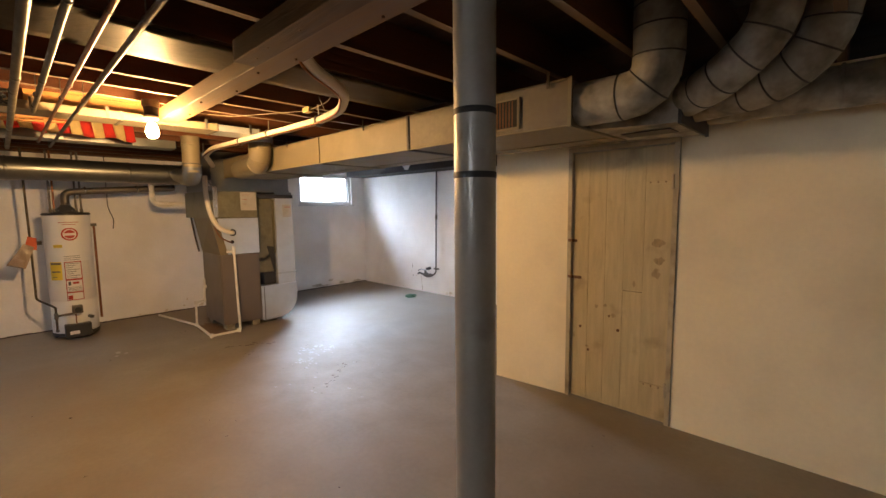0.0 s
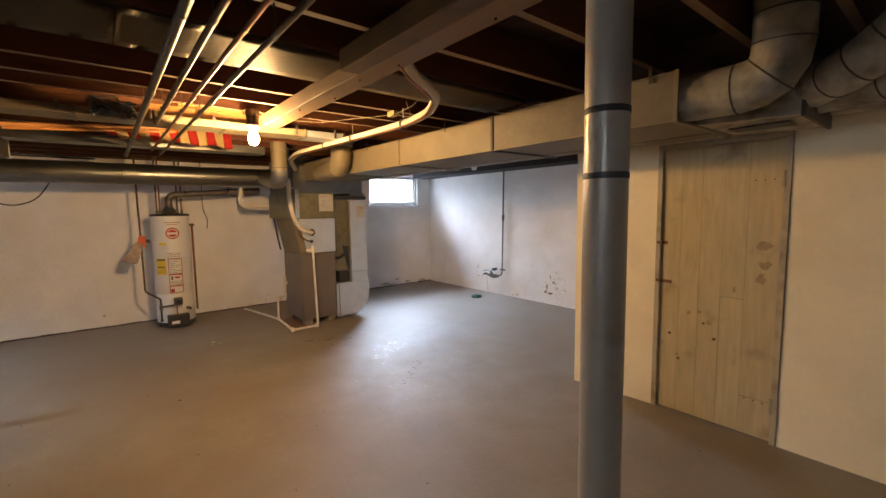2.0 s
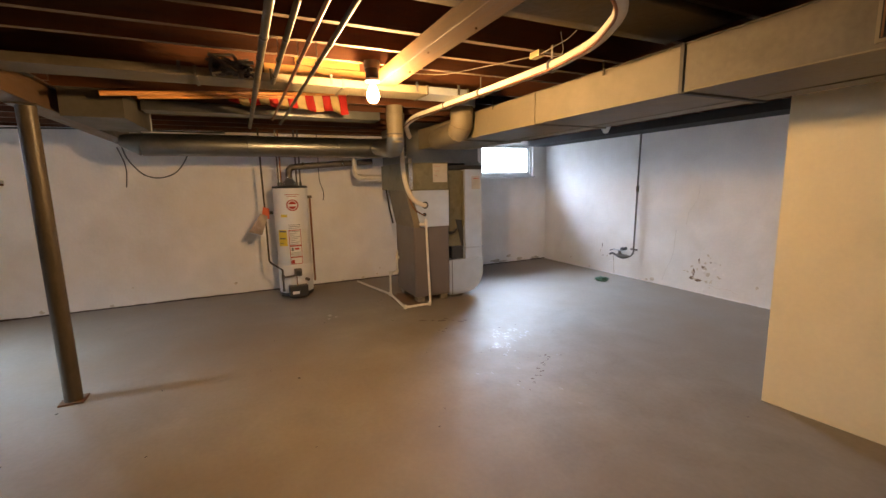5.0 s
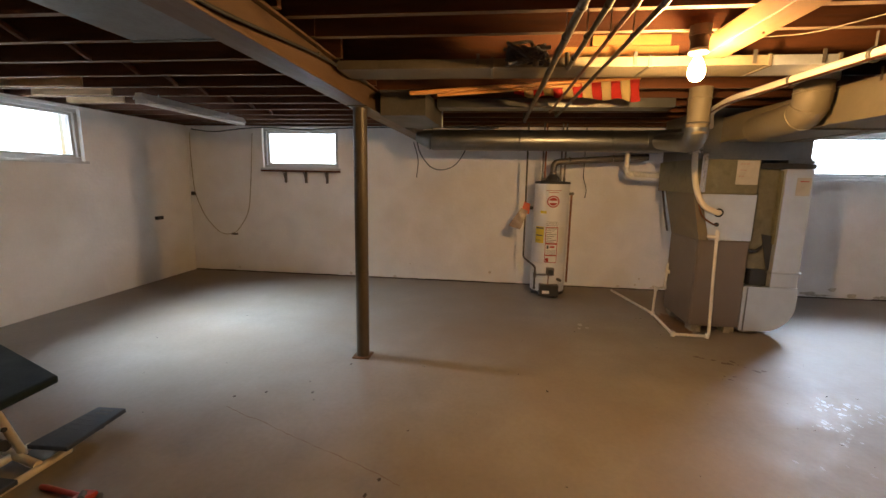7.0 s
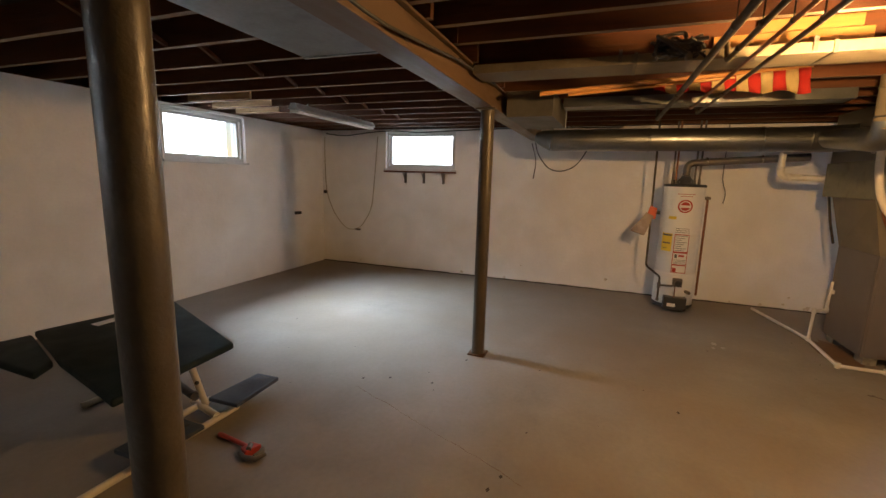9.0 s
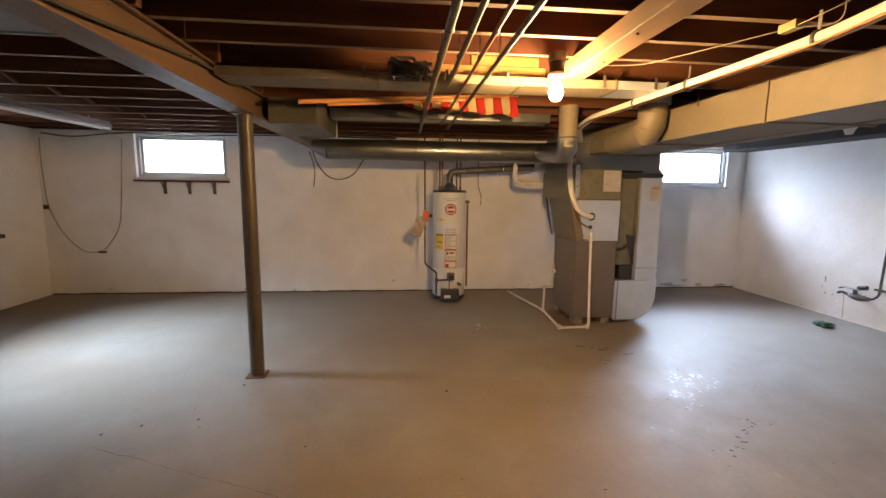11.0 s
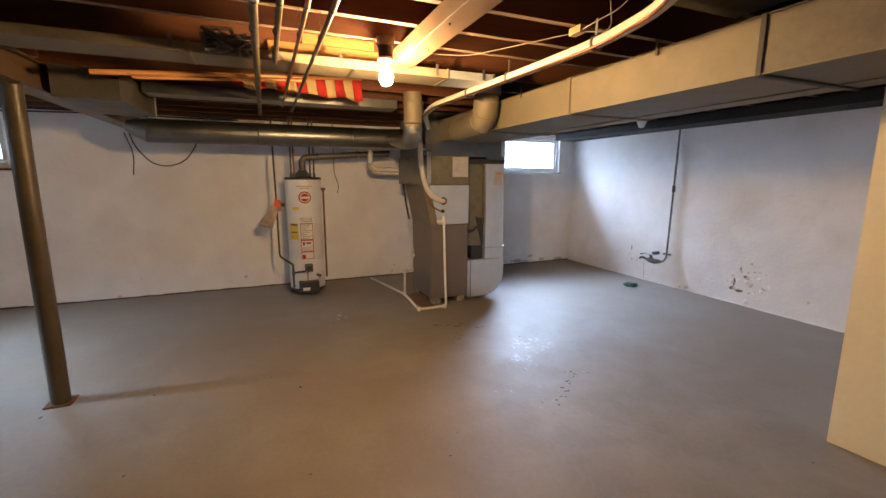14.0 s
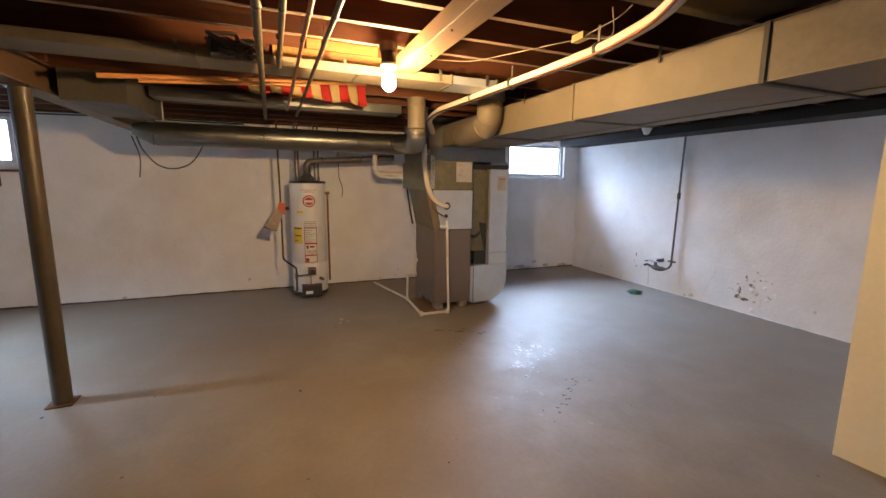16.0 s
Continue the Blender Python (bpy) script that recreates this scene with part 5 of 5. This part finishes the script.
part("drip_wire", bm_tube([(-4.66, 5.90, 0.345), (-4.70, 5.96, 0.2), (-4.71, 5.985, 0.02)], 0.003, 6, bend=0.05), TRIM_PAINT, valve)
rng = random.Random(9)
nw = bpy.data.objects["wall_north"]
ORIGIN["wall_north"] = Vector()
ww = bpy.data.objects["wall_west"]
ORIGIN["wall_west"] = Vector()
for x, z, s in ((-3.22, 0.30, 0.05), (-3.17, 0.27, 0.04), (-3.08, 0.36, 0.03), (-3.05, 0.22, 0.03), (-3.3, 0.42, 0.025), (-4.88, 0.28, 0.02), (-4.80, 0.2, 0.025), (-3.40, 0.35, 0.02), (-4.0, 0.05, 0.04), (-3.2, 0.06, 0.05)):
    bm = bmesh.new()
    rim = [bm.verts.new((x + s * rng.uniform(0.5, 1.1) * math.cos(a), YN - 0.003, z + s * rng.uniform(0.5, 1.1) * math.sin(a))) for a in (k * 0.785 for k in range(8))]
    mid = bm.verts.new((x, YN - 0.012, z))
    for k in range(8):
        bm.faces.new((rim[k], rim[(k + 1) % 8], mid))
    part("paint_flake", bm, WALL if rng.random() < 0.55 else PLASTER, nw)
def wall_patch(name, axis, at, u, z, ru, rz, mat, owner, seed, proud=0.004, label=""):
    """A ragged film or chip on a wall face."""
    r = random.Random(seed)
    bm = bmesh.new()
    rim = []
    for k in range(16):
        a = 2 * math.pi * k / 16
        uu, zz = u + ru * r.uniform(0.55, 1.1) * math.cos(a), max(0.004, z + rz * r.uniform(0.55, 1.1) * math.sin(a))
        rim.append(bm.verts.new((uu, at - proud, zz) if axis == "y" else (at + proud, uu, zz)))
    bm.faces.new(rim)
    return part(name, bm, mat, owner, label)


# torn plaster low on the north wall
for k, (x, z, ru, rz, mat) in enumerate(((-3.385, 0.19, 0.05, 0.028, EARTH), (-3.30, 0.175, 0.06, 0.022, EARTH), (-3.365, 0.27, 0.018, 0.06, EARTH), (-3.34, 0.185, 0.03, 0.014, PLASTER),
                                         (-3.24, 0.36, 0.035, 0.02, EARTH), (-3.215, 0.345, 0.03, 0.03, PLASTER), (-3.30, 0.45, 0.012, 0.03, EARTH), (-3.14, 0.44, 0.012, 0.012, EARTH),
                                         (-4.99, 0.46, 0.008, 0.05, EARTH), (-5.02, 0.36, 0.012, 0.02, PLASTER), (-4.97, 0.28, 0.01, 0.015, EARTH))):
    wall_patch("plaster_break", "y", YN, x, z, ru, rz, mat, nw, 60 + k, 0.004 + 0.0012 * (k % 4))
for pts in ([(-3.84, 0.06), (-3.80, 0.2), (-3.71, 0.38), (-3.68, 0.55), (-3.66, 0.82)], [(-3.52, 0.9), (-3.49, 1.08), (-3.37, 1.27), (-3.36, 1.45)], [(-3.2, 0.16), (-3.05, 0.11), (-2.9, 0.13), (-2.78, 0.08)]):
    part("crack", bm_tube([(x, YN - 0.001, z) for x, z in pts], 0.0012, 5), DAMP, nw)
for k, (y, z, ry, rz) in enumerate(((4.82, 0.06, 0.12, 0.035), (5.12, 0.13, 0.06, 0.03), (5.37, 0.05, 0.08, 0.03), (4.95, 0.04, 0.18, 0.02), (5.75, 0.04, 0.12, 0.03))):
    wall_patch("damp_stain", "x", XW, y, z, ry, rz, DAMP, ww, 90 + k, 0.004 + 0.001 * k)
for k in range(46):
    near = k < 22
    x, z = (rng.gauss(-3.18, 0.16), abs(rng.gauss(0.26, 0.12)) + 0.03) if near else (rng.uniform(-6.2, -1.6), 0.03 + 0.35 * rng.random() ** 2.5)
    s = rng.uniform(0.008, 0.03)
    a0, lift = rng.uniform(0, 6.28), rng.uniform(0.004, 0.02)
    bm = bmesh.new()
    rim = [bm.verts.new((x + s * rng.uniform(0.4, 1.2) * math.cos(a), YN - 0.003 - (lift if math.cos(a - a0) > 0.5 else 0), z + s * 0.8 * rng.uniform(0.4, 1.2) * math.sin(a))) for a in (j * 0.698 for j in range(9))]
    bm.faces.new(rim)
    part("paint_flake", bm, PLASTER if rng.random() < 0.5 else WALL, nw)
for k in range(16):
    y, z, s = rng.uniform(-4.2, 5.8), 0.03 + 0.25 * rng.random() ** 2, rng.uniform(0.01, 0.035)
    bm = bmesh.new()
    bm.faces.new([bm.verts.new((XW + 0.003, y + s * rng.uniform(0.4, 1.2) * math.cos(a), z + s * rng.uniform(0.4, 1.2) * math.sin(a))) for a in (j * 0.785 for j in range(8))])
    part("paint_flake", bm, PLASTER, ww)
# Solid dark strip for the shade the duct casts on these joists.
solid("ceiling_strip", bm_box(XW + 0.02, XP - 0.15, 5.56, YN - 0.004, 2.205, 2.3085, bevel=0.004), SHADE_BLACK, "near-black strip standing for shade along the wall top", "ceiling board", kind="structure")
rag = bmesh.new()
bmesh.ops.create_icosphere(rag, subdivisions=3, radius=0.09)
for v in rag.verts:
    v.co *= 1 + 0.6 * noise.noise(v.co * 22)
    v.co = Vector((v.co.x * 1.1, v.co.y * 0.8, max(0, v.co.z * 0.45 + 0.02)))
bmesh.ops.translate(rag, vec=(-4.47, 5.47, 0), verts=rag.verts)
solid("rag", rag, GREEN_TAPE, "small crumpled dark green rag on the floor", "rag", at=(-4.47, 5.47, 0))

# ---- exercise bench and wrench ----
bench = thing("exercise_bench", (-1.8, -2.4, 0), "dark green padded exercise bench on cream tube frame", "bench")


def pad(corners, z0, z1, bevel=0.02):
    bm = bmesh.new()
    n = len(corners)
    low, high = [bm.verts.new((x, y, z0)) for x, y in corners], [bm.verts.new((x, y, z1)) for x, y in corners]
    bm.faces.new(low[::-1]), bm.faces.new(high)
    for i in range(n):
        bm.faces.new((low[i], low[(i + 1) % n], high[(i + 1) % n], high[i]))
    bmesh.ops.bevel(bm, geom=list(bm.edges), offset=bevel, segments=3, affect="EDGES", profile=0.6)
    for f in bm.faces:
        f.smooth = True
    return bm


part("main_pad", pad([(-1.25, -1.84), (-2.00, -1.89), (-2.47, -3.03), (-1.62, -3.20), (-1.43, -2.58)], 0.445, 0.49), VINYL_GREEN, bench)
part("side_pad", pad([(-1.425, -2.62), (-1.61, -3.20), (-1.30, -3.26), (-1.29, -2.53)], 0.425, 0.472), VINYL_GREEN, bench)
for cs in ([(-1.93, -2.06), (-1.94, -1.83), (-2.33, -1.85), (-2.32, -2.03)], [(-1.36, -2.06), (-1.36, -1.83), (-1.70, -1.82), (-1.70, -2.06)]):
    fb = part("foot_board", pad(cs, 0.085, 0.112, 0.006), RUBBER, bench, "dark blue grey foot board")
    xa = min(c[0] for c in cs)
    for k in range(2):
        part("slot", bm_box(xa + 0.03 + 0.035 * k, xa + 0.05 + 0.035 * k, -1.98, -1.90, 0.1115, 0.1135, bevel=0.0008), BLACK, fb)
    for k in range(4):
        part("tread_rib", bm_box(xa + 0.10 + 0.045 * k, xa + 0.108 + 0.045 * k, -2.02, -1.87, 0.111, 0.1128, bevel=0.001), RUBBER, fb)
    part("board_stay", bm_tube([(xa + 0.08, -1.95, 0.02), (xa + 0.08, -1.95, 0.086)], 0.014, 10), BLACK, fb)
part("front_bar", bm_tube([(-2.04, -1.935, 0.022), (-1.05, -1.95, 0.022)], 0.02, 14), CREAM_TUBE, bench)
part("rear_bar", bm_tube([(-2.2, -2.8, 0.022), (-1.65, -2.85, 0.022)], 0.02, 14), CREAM_TUBE, bench)
for xt, yt, xb, yb in ((-1.72, -1.92, -1.94, -2.10), (-1.57, -1.91, -1.755, -2.11)):
    lg = part("leg", bm_tube([(xt, yt, 0.443), (xb, yb, 0.05)], 0.02, 14), CREAM_TUBE, bench)
    part("bolt", bm_tube([(xt - 0.01, yt + 0.028, 0.34), (xt - 0.01, yt + 0.018, 0.34)], 0.012, 10), BLACK, lg)
part("leg", bm_tube([(-1.9, -2.8, 0.443), (-1.9, -2.82, 0.04)], 0.022, 14), CREAM_TUBE, bench)
part("crossbar", bm_tube([(-1.93, -2.20, 0.06), (-1.88, -1.94, 0.04)], 0.022, 14), CREAM_TUBE, bench)
part("crossbar", bm_tube([(-2.0, -2.13, 0.05), (-1.68, -2.13, 0.05)], 0.02, 14), CREAM_TUBE, bench)
part("spine", bm_tube([(-1.73, -1.99, 0.415), (-1.9, -2.8, 0.415)], 0.024, 14), BLACK, bench)
part("strut", bm_tube([(-1.62, -1.95, 0.40), (-1.84, -2.06, 0.16)], 0.024, 12), BLACK, bench)
for x in (-1.9, -1.62):
    part("pad_bracket", bm_box(x - 0.09, x + 0.09, -2.0, -1.965, 0.415, 0.4445, bevel=0.006), BLACK, bench)
part("latch_knob", bm_tube([(-1.76, -2.02, 0.23), (-1.76, -1.96, 0.23)], [0.012, 0.026], 14), BLACK, bench)
solid("paper_slip", bm_box(-2.02, -1.84, -3.0, -2.93, 0.491, 0.496, bevel=0.001), PAPER, "white paper slip lying on the bench pad", "paper", at=(-1.9, -2.96, 0.5))
wrench = thing("pipe_wrench", (-1.74, -1.58, 0), "red pipe wrench with dark jaws on the floor", "wrench")
bm = bmesh.new()
tube(bm, [(-1.775, -1.80, 0.014), (-1.772, -1.77, 0.016), (-1.762, -1.68, 0.016), (-1.748, -1.58, 0.018), (-1.735, -1.53, 0.02)], [0.012, 0.0145, 0.0125, 0.013, 0.018], 10)
part("handle", bm, WRENCH_RED, wrench)
bm = bmesh.new()
hexa(bm, [(-1.775, -1.555, 0.002), (-1.70, -1.565, 0.002), (-1.67, -1.50, 0.002), (-1.77, -1.47, 0.002)], [(-1.77, -1.55, 0.036), (-1.705, -1.56, 0.036), (-1.68, -1.505, 0.042), (-1.765, -1.475, 0.042)])
bmesh.ops.bevel(bm, geom=list(bm.edges), offset=0.006, segments=2, affect="EDGES", profile=0.6)
part("frame", bm, WRENCH_RED, wrench)
part("adjusting_nut", bm_tube([(-1.735, -1.52, 0.046), (-1.70, -1.50, 0.046)], 0.014, 16), IRON, wrench)
part("jaw", bm_tube([(-1.765, -1.465, 0.018), (-1.735, -1.445, 0.018), (-1.69, -1.455, 0.018)], [0.012, 0.017, 0.012], 8), IRON, wrench, "dark toothed jaw")
part("hook_jaw", bm_tube([(-1.685, -1.55, 0.02), (-1.662, -1.50, 0.02), (-1.675, -1.43, 0.02), (-1.73, -1.412, 0.02)], [0.013, 0.014, 0.015, 0.010], 8), IRON, wrench, "dark hook jaw")

# ---- small matter on the floor ----
rng = random.Random(21)
bm = bmesh.new()
spots = [(rng.uniform(-5.5, 0.5), rng.uniform(-3.5, 3.4)) for _ in range(60)]
for x, y in spots:
    s = rng.uniform(0.002, 0.006)
    a = rng.uniform(0, 3.14)
    e = rng.uniform(1, 3)
    vs = [bm.verts.new((x + s * e * math.cos(k) * math.cos(a) - s * math.sin(k) * math.sin(a), y + s * e * math.cos(k) * math.sin(a) + s * math.sin(k) * math.cos(a), 0.002)) for k in (0, 1.1, 2.0, 3.1, 4.1, 5.2)]
    top = bm.verts.new((x, y, 0.002 + s * 0.35))
    for i in range(6):
        bm.faces.new((vs[i], vs[(i + 1) % 6], top))
solid("floor_debris", bm, DEBRIS, "dark scattered flakes and grit on the floor", "debris", kind="stuff")
bm = bmesh.new()
x, y = -2.62, -1.38
pts = []
for i in range(40):
    pts.append((x, y))
    x, y = x + 0.0143 + rng.uniform(-0.007, 0.007), y + 0.034 + rng.uniform(-0.010, 0.010)
for (x0, y0), (x1, y1) in zip(pts, pts[1:]):
    w = rng.uniform(0.001, 0.003)
    bm.faces.new([bm.verts.new(p) for p in ((x0 - w, y0, 0.0015), (x0 + w, y0, 0.0015), (x1 + w, y1, 0.0015), (x1 - w, y1, 0.0015))])
solid("floor_crack", bm, RUST_STAIN, "thin dark crack in the concrete floor", "crack", kind="structure")
for nm, pts in (("west", [(XW, YS + 0.01), (XW, YN - 0.01)]), ("north", [(XW, YN), (XP, YN)])):
    bm = bmesh.new()
    (x0, y0), (x1, y1) = pts
    n = 90
    for i in range(n):
        a, b = i / n, (i + 1) / n
        w0 = rng.uniform(0.006, 0.018)
        if nm == "west":
            box(bm, XW, XW + w0, y0 + (y1 - y0) * a, y0 + (y1 - y0) * b, 0.0, rng.uniform(0.010, 0.020))
        else:
            box(bm, x0 + (x1 - x0) * a, x0 + (x1 - x0) * b, YN - w0, YN, 0.0, rng.uniform(0.004, 0.012))
    solid("joint_line_" + nm, bm, DEBRIS if nm == "west" else WALL, "dark dirt line where wall meets floor", "trim", kind="structure")


def floor_mark(name, cx, cy, rx, ry, mat, label, seed, z=0.0012):
    """A ragged thin film lying on the floor."""
    r = random.Random(seed)
    bm = bmesh.new()
    rim = [bm.verts.new((cx + rx * r.uniform(0.6, 1.1) * math.cos(a), cy + ry * r.uniform(0.6, 1.1) * math.sin(a), z)) for a in (2 * math.pi * k / 22 for k in range(22))]
    mid = bm.verts.new((cx, cy, z + 0.0006))
    for k in range(22):
        bm.faces.new((rim[k], rim[(k + 1) % 22], mid))
    return solid(name, bm, mat, label, "stain", kind="structure")


rng = random.Random(77)
bm = bmesh.new()
for cx, cy, sd, n in ((-3.22, 2.80, 0.07, 22), (-3.16, 3.02, 0.05, 12), (-2.95, 2.62, 0.06, 14), (-2.9, 2.8, 0.2, 14), (-2.35, 2.55, 0.25, 12)):
    for _ in range(n):
        x, y, r = rng.gauss(cx, sd), rng.gauss(cy, sd), rng.uniform(0.005, 0.019)
        e = rng.uniform(0.8, 2.4)
        bm.faces.new([bm.verts.new((x + r * e * rng.uniform(0.5, 1.1) * math.cos(a), y + r * rng.uniform(0.4, 1.1) * math.sin(a), 0.0012 + rng.uniform(0, 0.0006))) for a in (k * 0.6283 for k in range(10))])
solid("glossy_scrapes", bm, GLOSS_FLOOR, "smooth glossy scrapes in the grey floor paint", "scrapes", kind="stuff")
bm = bmesh.new()
trail = [(-4.07 + 0.02 * k + rng.gauss(0, 0.03), 2.22 + 0.035 * k + rng.gauss(0, 0.02), 1.0) for k in range(14)] + [(-3.62 + rng.gauss(0, 0.03), 2.30 + rng.gauss(0, 0.05), 0.8) for _ in range(5)]
trail += [(-2.2 - 0.026 * k + rng.gauss(0, 0.02), 2.42 + 0.033 * k + rng.gauss(0, 0.02), 0.6) for k in range(15)]
trail += [(rng.gauss(-2.8, 0.4), rng.gauss(2.6, 0.3), 0.35) for _ in range(16)]
for x, y, k in trail:
    r, e, t = k * rng.uniform(0.008, 0.022), rng.uniform(1.0, 2.6), rng.uniform(0.6, 2.2)
    a, b = (math.cos(t), math.sin(t)), (-math.sin(t), math.cos(t))
    bm.faces.new([bm.verts.new((x + r * rng.uniform(0.5, 1.1) * (e * a[0] * math.cos(q) + b[0] * math.sin(q)), y + r * rng.uniform(0.5, 1.1) * (e * a[1] * math.cos(q) + b[1] * math.sin(q)), 0.002 + rng.uniform(0, 0.0006))) for q in (j * 0.6283 for j in range(10))])
solid("floor_smudges", bm, SMUDGE, "brown smudges and dried drips trailing over the floor", "stain", kind="stuff")
floor_mark("rust_stain", -4.95, 2.42, 0.42, 0.16, RUST_STAIN, "rust brown stain on the floor under the furnace", 3)
for k, (cx, cy) in enumerate(((-2.75, -1.41), (-2.84, -1.22), (-2.89, -0.89), (-3.17, 0.82), (-1.96, -0.21), (-2.08, -0.17), (-3.39, -0.77))):
    floor_mark("floor_spot", cx, cy, 0.017, 0.011, DEBRIS, "small dark spot on the floor", 30 + k)
for cx, cy, rx, ry, sd in ((-4.75, 1.36, 0.05, 0.03, 1), (-4.66, 1.42, 0.04, 0.02, 2), (-4.62, 1.33, 0.03, 0.02, 4)):
    floor_mark("paint_scuff", cx, cy, rx, ry, PALE_SCUFF, "pale scuff where floor paint has worn off", sd)
